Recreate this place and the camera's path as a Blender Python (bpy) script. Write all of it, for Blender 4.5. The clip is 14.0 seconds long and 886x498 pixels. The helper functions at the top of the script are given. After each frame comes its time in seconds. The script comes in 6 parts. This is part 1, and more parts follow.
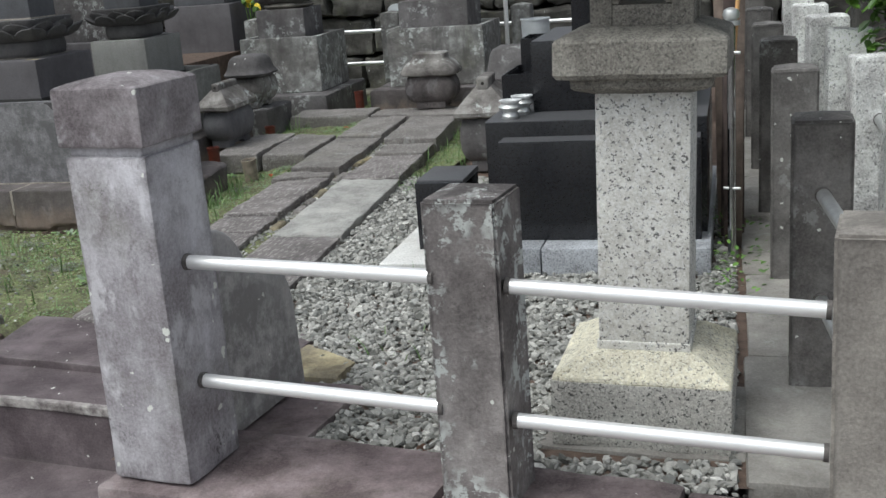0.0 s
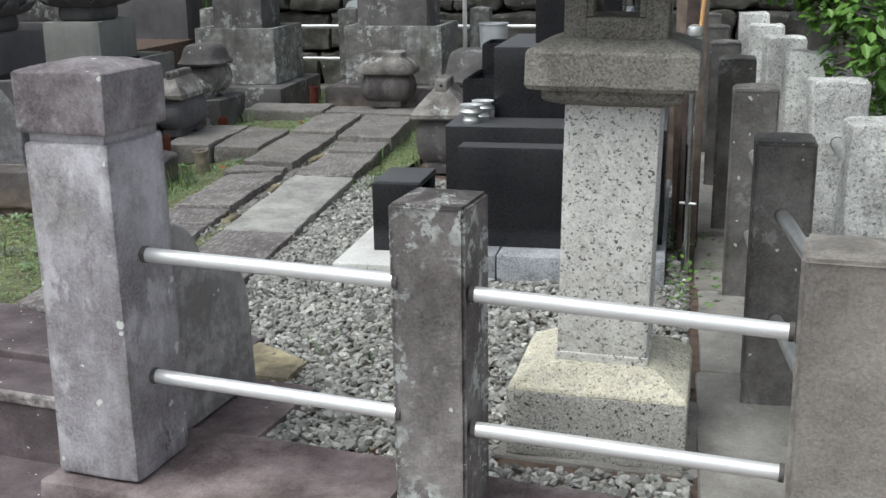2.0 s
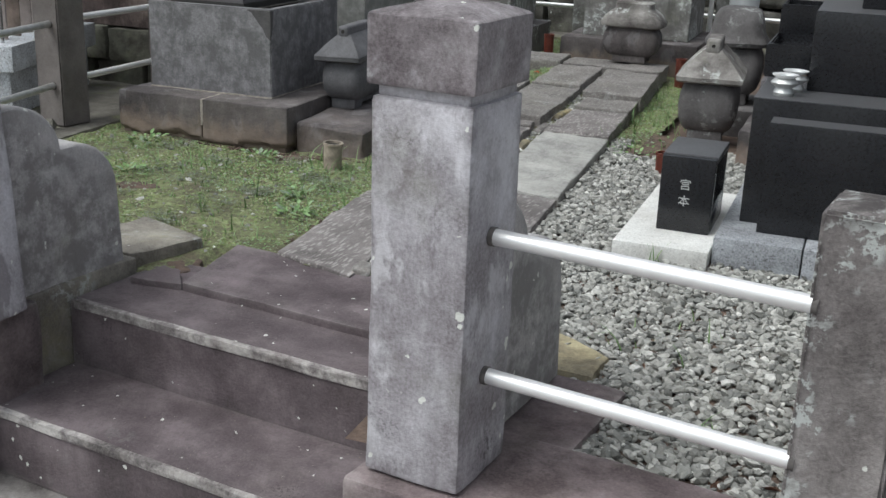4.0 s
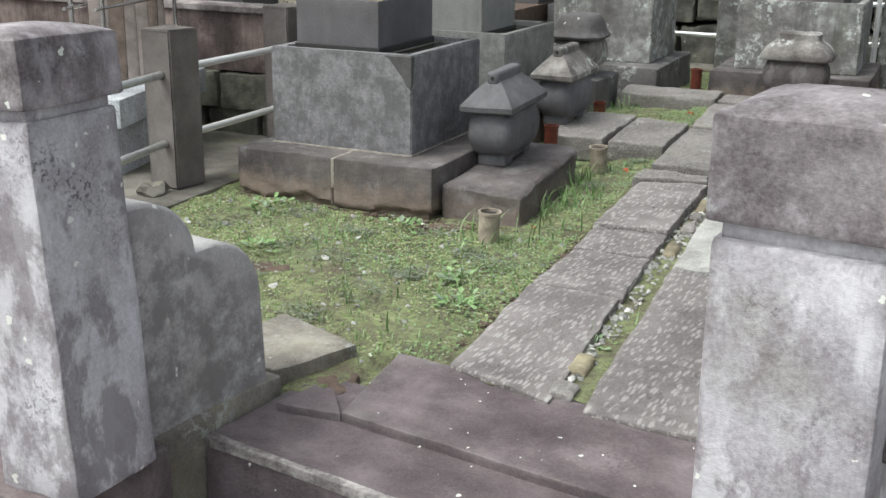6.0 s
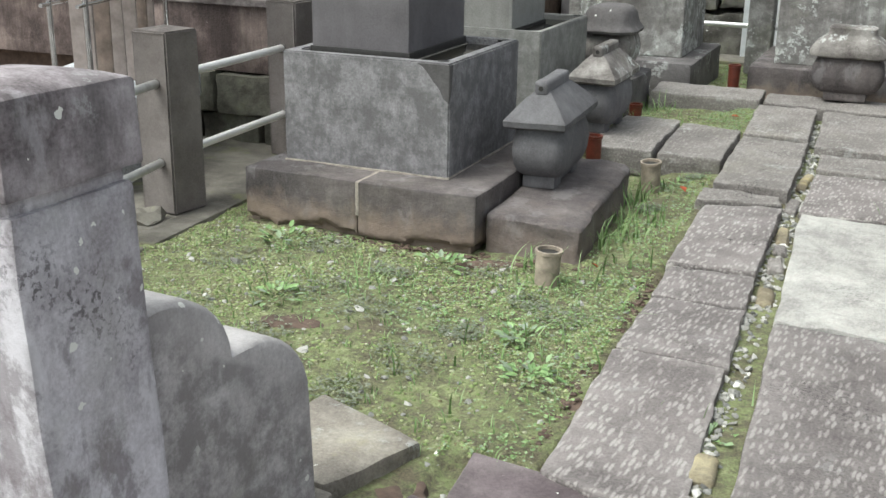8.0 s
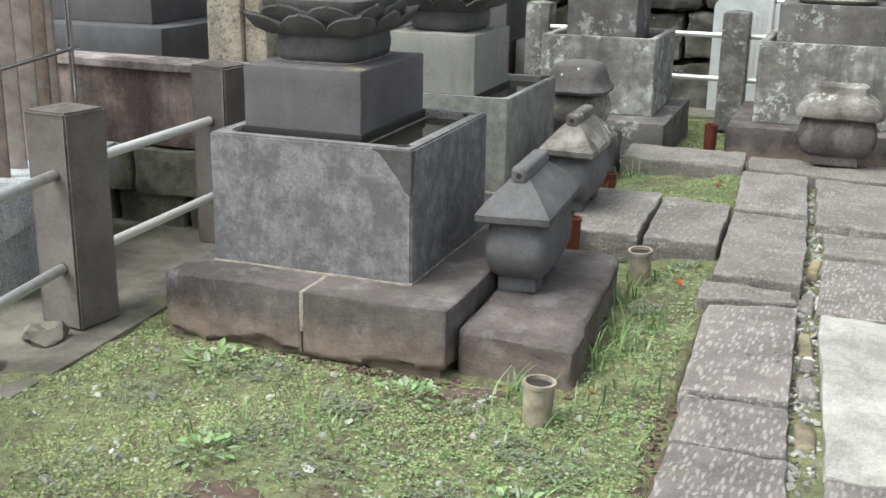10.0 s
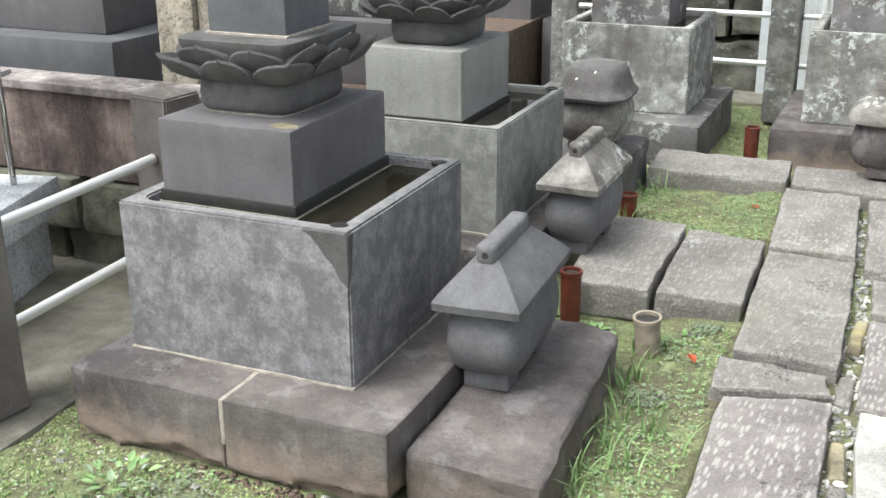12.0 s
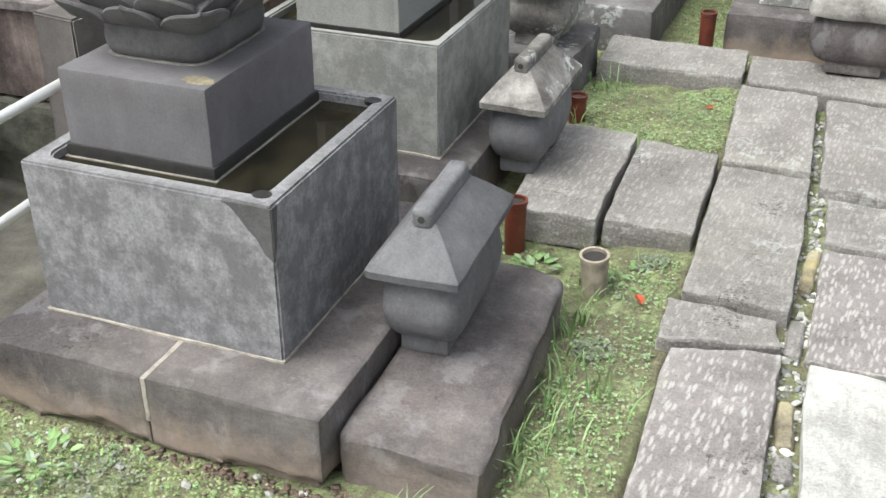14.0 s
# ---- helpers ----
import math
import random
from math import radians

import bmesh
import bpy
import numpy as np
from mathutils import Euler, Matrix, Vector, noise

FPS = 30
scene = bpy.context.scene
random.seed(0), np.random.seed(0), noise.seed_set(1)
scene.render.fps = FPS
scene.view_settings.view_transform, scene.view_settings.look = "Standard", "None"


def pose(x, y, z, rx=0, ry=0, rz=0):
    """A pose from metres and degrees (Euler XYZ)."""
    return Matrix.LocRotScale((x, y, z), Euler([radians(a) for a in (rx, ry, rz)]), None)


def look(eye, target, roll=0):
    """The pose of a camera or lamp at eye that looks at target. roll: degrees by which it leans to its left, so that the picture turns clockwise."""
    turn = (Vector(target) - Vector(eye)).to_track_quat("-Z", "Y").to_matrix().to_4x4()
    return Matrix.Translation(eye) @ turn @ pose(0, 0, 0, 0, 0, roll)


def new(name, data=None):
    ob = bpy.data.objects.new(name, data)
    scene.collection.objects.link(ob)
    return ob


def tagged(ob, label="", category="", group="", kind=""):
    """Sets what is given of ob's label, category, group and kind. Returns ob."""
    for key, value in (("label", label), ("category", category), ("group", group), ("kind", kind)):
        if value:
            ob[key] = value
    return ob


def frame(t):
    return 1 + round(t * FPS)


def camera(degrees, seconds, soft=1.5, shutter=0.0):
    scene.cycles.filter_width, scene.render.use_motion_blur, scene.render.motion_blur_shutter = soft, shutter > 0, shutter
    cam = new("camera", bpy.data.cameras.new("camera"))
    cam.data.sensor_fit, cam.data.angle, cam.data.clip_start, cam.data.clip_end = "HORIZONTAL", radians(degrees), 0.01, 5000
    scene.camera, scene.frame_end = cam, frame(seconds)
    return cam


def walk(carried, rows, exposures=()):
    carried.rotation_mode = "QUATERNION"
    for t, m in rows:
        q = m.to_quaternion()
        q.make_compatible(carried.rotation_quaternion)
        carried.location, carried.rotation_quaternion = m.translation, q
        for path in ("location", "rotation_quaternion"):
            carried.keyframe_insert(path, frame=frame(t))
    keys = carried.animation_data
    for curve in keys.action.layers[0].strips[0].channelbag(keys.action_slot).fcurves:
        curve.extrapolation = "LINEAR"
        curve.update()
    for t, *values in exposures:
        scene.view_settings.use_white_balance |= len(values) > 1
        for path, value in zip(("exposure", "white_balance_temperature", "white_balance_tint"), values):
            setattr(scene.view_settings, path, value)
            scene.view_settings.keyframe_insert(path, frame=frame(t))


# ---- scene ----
cam = camera(43.6, 14.0)
PATH = [
    (0, (-0.022, -0.045, 1.094), (-0.531, 1.816, 0.566), -4.3),
    (0.5, (-0.026, -0.066, 1.136), (-0.489, 1.831, 0.703), -3.1),
    (1, (-0.042, -0.037, 1.102), (-0.476, 1.868, 0.676), -1.2),
    (1.5, (-0.061, -0.034, 1.105), (-0.462, 1.863, 0.615), -1.2),
    (2, (-0.069, -0.035, 1.101), (-0.476, 1.849, 0.568), -0.9),
    (2.5, (-0.14, 0.001, 1.089), (-0.597, 1.866, 0.529), -0.2),
    (3, (-0.285, 0.095, 1.082), (-0.811, 1.927, 0.476), -0.3),
    (3.5, (-0.429, 0.154, 1.087), (-1.024, 1.959, 0.464), -0.1),
    (4, (-0.537, 0.207, 1.082), (-1.208, 1.982, 0.452), 2.1),
    (4.2, (-0.588, 0.237, 1.076), (-1.297, 1.996, 0.441), 2.8),
    (6.3, (-1.17, 0.766, 1.087), (-1.981, 2.495, 0.492), 0.5),
    (6.5, (-1.237, 0.797, 1.09), (-2.003, 2.546, 0.498), 1.1),
    (7, (-1.339, 0.89, 1.079), (-2.098, 2.636, 0.466), 1.8),
    (7.2, (-1.377, 0.94, 1.085), (-2.146, 2.678, 0.46), 1.2),
    (9.3, (-1.733, 1.497, 1.134), (-2.425, 3.26, 0.491), 0.1),
    (9.5, (-1.77, 1.566, 1.139), (-2.442, 3.344, 0.52), 0.2),
    (10, (-1.821, 1.672, 1.14), (-2.481, 3.467, 0.557), 0.9),
    (10.5, (-1.833, 1.875, 1.133), (-2.502, 3.667, 0.548), 0.5),
    (11, (-1.827, 2.153, 1.178), (-2.507, 3.936, 0.581), 3.0),
    (11.5, (-1.782, 2.267, 1.295), (-2.536, 4.017, 0.689), 1.3),
    (12, (-1.793, 2.336, 1.326), (-2.552, 4.051, 0.632), -0.5),
    (12.5, (-1.903, 2.507, 1.4), (-2.614, 4.192, 0.59), 2.3),
    (13, (-1.92, 2.563, 1.508), (-2.621, 4.211, 0.618), 1.8),
    (13.5, (-1.888, 2.602, 1.54), (-2.569, 4.215, 0.574), 0.2),
    (14, (-1.862, 2.605, 1.535), (-2.493, 4.226, 0.549), -0.1),
]
walk(cam, [(t, look(eye, target, roll)) for t, eye, target, roll in PATH],
     [(0.0, 0.05, 6250, 5.5), (1.0, 0.20, 6250, 5.5), (2.0, 0.12, 6250, 5.5), (3.0, 0.04, 6250, 5.5), (3.5, 0.03, 6250, 5.5), (4.2, 0.09, 6250, 5.5), (6.5, 0.75, 6450, 4.0), (10.0, 0.86, 6500, 3.2), (11.5, 1.20, 6450, 4.3), (13.0, 1.30, 6450, 4.3), (14.0, 1.24, 6450, 4.3)])

# ---- light: a bright overcast sky ----
world = bpy.data.worlds.new("world")
scene.world = world
world.use_nodes = True
wn = world.node_tree.nodes
sky = wn.new("ShaderNodeTexSky")
sky.sky_type, sky.sun_disc = "NISHITA", False
sky.sun_elevation, sky.sun_rotation = radians(60), radians(223)
sky.air_density, sky.dust_density, sky.ozone_density = 1.0, 4.0, 1.0
cloud = wn.new("ShaderNodeHueSaturation")
cloud.inputs["Saturation"].default_value = 0.30
world.node_tree.links.new(sky.outputs[0], cloud.inputs["Color"])
world.node_tree.links.new(cloud.outputs[0], wn["Background"].inputs[0])
wn["Background"].inputs[1].default_value = 0.14
sun = new("sun", bpy.data.lights.new("sun", "SUN"))
sun.data.energy, sun.data.angle, sun.data.color = 1.5, radians(42), (1.0, 0.98, 0.95)
sun.matrix_world = look((-3.2, -3.4, 8), (0, 0, 0))


# ---- material helpers ----
def nd(nt, kind, **sets):
    n = nt.nodes.new("ShaderNode" + kind)
    for k, v in sets.items():
        if k == "loc_scale":
            n.inputs["Scale"].default_value = v
        else:
            n.inputs[k].default_value = v
    return n


def rgba(c):
    return (c[0], c[1], c[2], 1)


def ramp(nt, src, lo, hi):
    n = nt.nodes.new("ShaderNodeMapRange")
    n.inputs["From Min"].default_value, n.inputs["From Max"].default_value = lo, hi
    nt.links.new(src, n.inputs["Value"])
    return n.outputs["Result"]


def mixc(nt, fac, a, b, mode="MIX"):
    n = nt.nodes.new("ShaderNodeMix")
    n.data_type, n.blend_type = "RGBA", mode
    for sock, v in ((0, fac), (6, a), (7, b)):
        if hasattr(v, "is_output"):
            nt.links.new(v, n.inputs[sock])
        else:
            n.inputs[sock].default_value = v if sock == 0 else rgba(v)
    return n.outputs[2]


def times(nt, a, b):
    n = nt.nodes.new("ShaderNodeMath")
    n.operation = "MULTIPLY"
    for i, v in enumerate((a, b)):
        if hasattr(v, "is_output"):
            nt.links.new(v, n.inputs[i])
        else:
            n.inputs[i].default_value = v
    return n.outputs[0]


def noise_tex(nt, vec, scale, detail=6, rough=0.6, warp=0.0):
    n = nt.nodes.new("ShaderNodeTexNoise")
    n.inputs["Scale"].default_value, n.inputs["Detail"].default_value = scale, detail
    n.inputs["Roughness"].default_value, n.inputs["Distortion"].default_value = rough, warp
    nt.links.new(vec, n.inputs["Vector"])
    return n.outputs["Fac"]


def stretched(nt, vec, s, rot=(0, 0, 0)):
    n = nt.nodes.new("ShaderNodeMapping")
    n.inputs["Scale"].default_value = s
    n.inputs["Rotation"].default_value = rot
    nt.links.new(vec, n.inputs["Vector"])
    return n.outputs[0]


def shell(name, rough, metal=0.0):
    m = bpy.data.materials.new(name)
    m.use_nodes = True
    nt = m.node_tree
    b = nt.nodes["Principled BSDF"]
    b.inputs["Roughness"].default_value, b.inputs["Metallic"].default_value = rough, metal
    return m, nt, b


def stone(name, light, dark, stain=(2.2, 0.42, 0.62), grain=0.20, speck=0.0, lichen=0.0, moss=0.0, streak=0.0,
          rough=0.88, bump=0.35, pits=0.0, random_tone=0.12, tool=0.0, streak_col=(0.05, 0.045, 0.045), moss_col=(0.13, 0.15, 0.05),
          grain_scale=160, speck_size=220, mottle=0.85, crust=0.0, spots=None, edge=0.0, spot_scale=46, drip=0.0, wash=0.0, soiled=0.0, worn=0.0, cloud=1.0):
    spots = lichen if spots is None else spots
    m, nt, b = shell(name, rough)
    L = nt.links
    pos = nt.nodes.new("ShaderNodeNewGeometry").outputs["Position"]
    info = nt.nodes.new("ShaderNodeObjectInfo").outputs["Random"]
    big = noise_tex(nt, pos, stain[0], 9, 0.68, 0.1)
    col = mixc(nt, ramp(nt, big, stain[1], stain[2]), dark, light)
    mid = noise_tex(nt, pos, 22, 6, 0.7)
    col = mixc(nt, times(nt, ramp(nt, mid, 0.35, 0.75), 0.30 * cloud), col, tuple(c * 0.45 for c in dark))
    spotty = noise_tex(nt, pos, 6.0, 9, 0.68, 0.12)
    col = mixc(nt, mottle, col, mixc(nt, 1.0, col, mixc(nt, ramp(nt, spotty, 0.38, 0.62), (0.34, 0.285, 0.285), (1.8, 1.8, 1.8)), "MULTIPLY"))
    fine = noise_tex(nt, pos, grain_scale, 3, 0.7)
    col = mixc(nt, grain, col, mixc(nt, ramp(nt, fine, 0.3, 0.7), tuple(c * 0.45 for c in dark), tuple(min(1, c * 1.5) for c in light)))
    if crust:
        site = ramp(nt, noise_tex(nt, pos, 4.2, 4, 0.6), 0.57, 0.70)
        dots = ramp(nt, noise_tex(nt, pos, 95, 7, 0.72), 0.53, 0.58)
        col = mixc(nt, times(nt, times(nt, site, dots), crust), col, tuple(c * 0.30 for c in dark))
        haze = ramp(nt, noise_tex(nt, pos, 11, 8, 0.7), 0.56, 0.70)
        col = mixc(nt, times(nt, haze, 0.07 * crust), col, tuple(min(0.7, c * 1.7) for c in light))
    if drip:
        runs = noise_tex(nt, stretched(nt, pos, (70, 70, 9)), 1.0, 7, 0.72)
        col = mixc(nt, drip, col, mixc(nt, 1.0, col, mixc(nt, ramp(nt, runs, 0.34, 0.66), (0.50, 0.48, 0.49), (1.45, 1.45, 1.45)), "MULTIPLY"))
    if wash:
        pale = ramp(nt, noise_tex(nt, stretched(nt, pos, (1, 1, 0.55)), 7.5, 11, 0.66, 0.2), 0.545, 0.60)
        col = mixc(nt, times(nt, pale, wash), col, (0.66, 0.65, 0.68))
        gone = ramp(nt, noise_tex(nt, stretched(nt, pos, (1, 1, 0.7)), 5.2, 11, 0.70, 0.2), 0.44, 0.385)
        col = mixc(nt, times(nt, gone, wash), col, tuple(c * 0.85 for c in dark))
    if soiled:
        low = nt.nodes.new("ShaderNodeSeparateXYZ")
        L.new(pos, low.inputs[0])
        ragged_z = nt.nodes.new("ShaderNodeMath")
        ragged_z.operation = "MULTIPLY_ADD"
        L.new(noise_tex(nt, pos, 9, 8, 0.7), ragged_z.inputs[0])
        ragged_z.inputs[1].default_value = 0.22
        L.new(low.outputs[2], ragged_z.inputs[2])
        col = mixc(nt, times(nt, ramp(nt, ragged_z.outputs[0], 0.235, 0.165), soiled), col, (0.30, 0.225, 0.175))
    if tool:
        tv = nt.nodes.new("ShaderNodeTexVoronoi")
        tv.inputs["Scale"].default_value, tv.inputs["Randomness"].default_value = 96, 0.9
        bend = nt.nodes.new("ShaderNodeTexNoise")
        bend.inputs["Scale"].default_value, bend.inputs["Detail"].default_value = 28, 3
        L.new(pos, bend.inputs["Vector"])
        bent = nt.nodes.new("ShaderNodeVectorMath")
        bent.operation = "MULTIPLY_ADD"
        L.new(bend.outputs["Color"], bent.inputs[0])
        bent.inputs[1].default_value = (0.014, 0.014, 0.0)
        L.new(pos, bent.inputs[2])
        warped = bent.outputs[0]
        along = stretched(nt, stretched(nt, warped, (1, 1, 1), (0, 0, radians(-85))), (0.24, 1.0, 1))
        L.new(along, tv.inputs["Vector"])
        marks = ramp(nt, tv.outputs["Distance"], 0.50, 0.26)
        patch = ramp(nt, noise_tex(nt, pos, 6, 7, 0.7), 0.30, 0.46)
        lone = nt.nodes.new("ShaderNodeSeparateColor")
        L.new(tv.outputs["Color"], lone.inputs[0])
        marks = times(nt, marks, ramp(nt, lone.outputs[0], 0.12, 0.32))
        wear = times(nt, times(nt, marks, patch), tool)
        col = mixc(nt, wear, col, (0.47, 0.45, 0.425))
        rub = ramp(nt, noise_tex(nt, pos, 4.0, 9, 0.75), 0.58, 0.74)
        col = mixc(nt, times(nt, rub, 0.5 * tool), col, (0.50, 0.48, 0.45))
    if speck:
        v = nt.nodes.new("ShaderNodeTexVoronoi")
        v.inputs["Scale"].default_value = speck_size
        L.new(pos, v.inputs["Vector"])
        sep = nt.nodes.new("ShaderNodeSeparateColor")
        L.new(v.outputs["Color"], sep.inputs[0])
        clump = noise_tex(nt, pos, speck_size * 0.35, 2)
        col = mixc(nt, times(nt, times(nt, ramp(nt, sep.outputs[0], 0.60, 0.68), ramp(nt, clump, 0.50, 0.58)), speck), col, (0.05, 0.05, 0.05))
        col = mixc(nt, times(nt, ramp(nt, sep.outputs[1], 0.7, 0.8), 0.5 * speck), col, tuple(min(0.85, c * 1.35) for c in light))
    if streak:
        s = noise_tex(nt, stretched(nt, pos, (14, 14, 1.3)), 1.0, 6, 0.6)
        s2 = ramp(nt, noise_tex(nt, pos, 2.6, 5), 0.42, 0.62)
        col = mixc(nt, times(nt, times(nt, ramp(nt, s, 0.46, 0.66), s2), streak), col, streak_col)
    if moss:
        g = ramp(nt, noise_tex(nt, pos, 4.0, 8, 0.7), 0.55, 0.75)
        col = mixc(nt, times(nt, g, moss), col, moss_col)
    if edge:
        rim = ramp(nt, nt.nodes.new("ShaderNodeNewGeometry").outputs["Pointiness"], 0.515, 0.60)
        ragged = ramp(nt, noise_tex(nt, pos, 14, 8, 0.7), 0.40, 0.56)
        col = mixc(nt, times(nt, times(nt, rim, ragged), edge), col, tuple(c * 0.45 for c in dark))
    if worn:
        rim = ramp(nt, nt.nodes.new("ShaderNodeNewGeometry").outputs["Pointiness"], 0.515, 0.58)
        rubbed = ramp(nt, noise_tex(nt, pos, 9, 9, 0.72), 0.42, 0.58)
        col = mixc(nt, times(nt, times(nt, rim, rubbed), worn), col, (0.50, 0.48, 0.45))
    if lichen or spots:
        v = nt.nodes.new("ShaderNodeTexVoronoi")
        v.inputs["Scale"].default_value = spot_scale
        w = nt.nodes.new("ShaderNodeVectorMath")
        w.operation = "MULTIPLY_ADD"
        wn2 = nt.nodes.new("ShaderNodeTexNoise")
        wn2.inputs["Scale"].default_value, wn2.inputs["Detail"].default_value = 55, 4
        L.new(pos, wn2.inputs["Vector"])
        L.new(wn2.outputs["Color"], w.inputs[0])
        w.inputs[1].default_value = (0.022, 0.022, 0.022)
        L.new(pos, w.inputs[2])
        L.new(w.outputs[0], v.inputs["Vector"])
        sep = nt.nodes.new("ShaderNodeSeparateColor")
        L.new(v.outputs["Color"], sep.inputs[0])
        pick = ramp(nt, sep.outputs[0], 1.0 - 0.09 * spots, 1.0 - 0.09 * spots + 0.01)
        near = nt.nodes.new("ShaderNodeMath")
        near.operation = "MULTIPLY_ADD"
        L.new(sep.outputs[1], near.inputs[0])
        near.inputs[1].default_value = 0.20
        near.inputs[2].default_value = 0.06
        less = nt.nodes.new("ShaderNodeMath")
        less.operation = "LESS_THAN"
        L.new(v.outputs["Distance"], less.inputs[0])
        L.new(near.outputs[0], less.inputs[1])
        col = mixc(nt, times(nt, times(nt, less.outputs[0], pick), 0.9), col, (0.72, 0.73, 0.68))
        where = ramp(nt, noise_tex(nt, pos, 5.5, 4, 0.6), 0.60 - 0.12 * lichen, 0.68 - 0.12 * lichen)
        wide = ramp(nt, noise_tex(nt, pos, 30, 10, 0.72), 0.515, 0.545)
        col = mixc(nt, times(nt, times(nt, wide, where), 0.85 * min(1.0, lichen)), col, (0.60, 0.63, 0.61))
    tone = nt.nodes.new("ShaderNodeMapRange")
    L.new(info, tone.inputs["Value"])
    tone.inputs["To Min"].default_value, tone.inputs["To Max"].default_value = 1 - random_tone, 1 + random_tone
    hsv = nt.nodes.new("ShaderNodeHueSaturation")
    L.new(tone.outputs[0], hsv.inputs["Value"])
    L.new(col, hsv.inputs["Color"])
    L.new(hsv.outputs[0], b.inputs["Base Color"])
    bp = nt.nodes.new("ShaderNodeBump")
    bp.inputs["Strength"].default_value, bp.inputs["Distance"].default_value = bump, 0.006
    h = nt.nodes.new("ShaderNodeMath")
    h.operation = "MULTIPLY_ADD"
    soft_grain = times(nt, fine, 0.55)
    L.new(mid, h.inputs[0])
    h.inputs[1].default_value = 2.6
    L.new(soft_grain, h.inputs[2])
    height = h.outputs[0]
    if pits:
        pv = noise_tex(nt, pos, 45, 4, 0.75)
        hp = nt.nodes.new("ShaderNodeMath")
        hp.operation = "MULTIPLY_ADD"
        L.new(ramp(nt, pv, 0.3, 0.45), hp.inputs[0])
        hp.inputs[1].default_value = pits
        L.new(height, hp.inputs[2])
        height = hp.outputs[0]
    L.new(height, bp.inputs["Height"])
    L.new(bp.outputs[0], b.inputs["Normal"])
    return m


def plain(name, col, rough, metal=0.0, var=0.25, scale=30, bump=0.0):
    m, nt, b = shell(name, rough, metal)
    pos = nt.nodes.new("ShaderNodeNewGeometry").outputs["Position"]
    f = noise_tex(nt, pos, scale, 6, 0.65)
    c = mixc(nt, ramp(nt, f, 0.3, 0.7), tuple(v * (1 - var) for v in col), tuple(min(1, v * (1 + var)) for v in col))
    nt.links.new(c, b.inputs["Base Color"])
    nt.links.new(ramp_to(nt, noise_tex(nt, pos, scale * 2.3, 4), rough * 0.8, min(1, rough * 1.25)), b.inputs["Roughness"])
    if bump:
        bp = nt.nodes.new("ShaderNodeBump")
        bp.inputs["Strength"].default_value, bp.inputs["Distance"].default_value = bump, 0.004
        nt.links.new(noise_tex(nt, pos, scale * 4, 5), bp.inputs["Height"])
        nt.links.new(bp.outputs[0], b.inputs["Normal"])
    return m


def ramp_to(nt, src, lo, hi):
    n = nt.nodes.new("ShaderNodeMapRange")
    n.inputs["To Min"].default_value, n.inputs["To Max"].default_value = lo, hi
    nt.links.new(src, n.inputs["Value"])
    return n.outputs["Result"]


def island(name, cols, rough, bump=0.3, scale=90):
    """A material whose loose pieces each take their own tone."""
    m, nt, b = shell(name, rough)
    geo = nt.nodes.new("ShaderNodeNewGeometry")
    cr = nt.nodes.new("ShaderNodeValToRGB")
    cr.color_ramp.interpolation = "LINEAR"
    while len(cr.color_ramp.elements) < len(cols):
        cr.color_ramp.elements.new(0.5)
    for i, c in enumerate(cols):
        cr.color_ramp.elements[i].position = i / (len(cols) - 1)
        cr.color_ramp.elements[i].color = rgba(c)
    nt.links.new(geo.outputs["Random Per Island"], cr.inputs[0])
    f = noise_tex(nt, geo.outputs["Position"], scale, 5, 0.7)
    c = mixc(nt, times(nt, ramp(nt, f, 0.3, 0.7), 0.4), cr.outputs[0], tuple(v * 0.5 for v in cols[0]))
    nt.links.new(c, b.inputs["Base Color"])
    bp = nt.nodes.new("ShaderNodeBump")
    bp.inputs["Strength"].default_value, bp.inputs["Distance"].default_value = bump, 0.003
    nt.links.new(noise_tex(nt, geo.outputs["Position"], scale * 2.5, 4), bp.inputs["Height"])
    nt.links.new(bp.outputs[0], b.inputs["Normal"])
    return m


# ---- materials ----
M_PILLAR = stone("pillar_stone", (0.564, 0.552, 0.586), (0.196, 0.170, 0.180), stain=(3.0, 0.36, 0.60), lichen=0.2, spots=2.5, moss=0.35, streak=0.35, bump=0.28, random_tone=0.03, mottle=0.18, moss_col=(0.17, 0.175, 0.10), crust=0.8, edge=0.9, spot_scale=30, wash=0.65, drip=0.15)
M_WING = stone("smooth_wing_stone", (0.543, 0.530, 0.530), (0.429, 0.404, 0.398), stain=(2.6, 0.25, 0.75), lichen=0.2, spots=1.5, moss=0.65, streak=0.35, bump=0.25, random_tone=0.04, mottle=0.08, moss_col=(0.20, 0.205, 0.125), crust=0.5, edge=0.8, spot_scale=30, wash=0.1, drip=0.15)
M_POST = stone("fence_post_stone", (0.337, 0.315, 0.305), (0.113, 0.099, 0.098), stain=(4.5, 0.38, 0.62), lichen=1.3, spots=0.9, streak=0.35, bump=0.40, random_tone=0.08, mottle=0.45, crust=0.6, edge=0.9, spot_scale=36)
M_PILLAR_CAP = stone("dark_stained_cap_stone", (0.42, 0.39, 0.405), (0.115, 0.096, 0.103), stain=(4.5, 0.40, 0.60), lichen=0.3, spots=0.9, moss=0.1, streak=0.5, bump=0.3, random_tone=0.03, mottle=0.5, crust=0.8, edge=0.8, spot_scale=34, wash=0.3)
M_POST_SIDE = stone("brown_post_stone", (0.190, 0.172, 0.164), (0.134, 0.118, 0.111), stain=(3, 0.38, 0.64), lichen=0.04, streak=0.15, bump=0.3, moss=0.1, moss_col=(0.22, 0.21, 0.13), mottle=0.22, crust=0.15, edge=0.7)
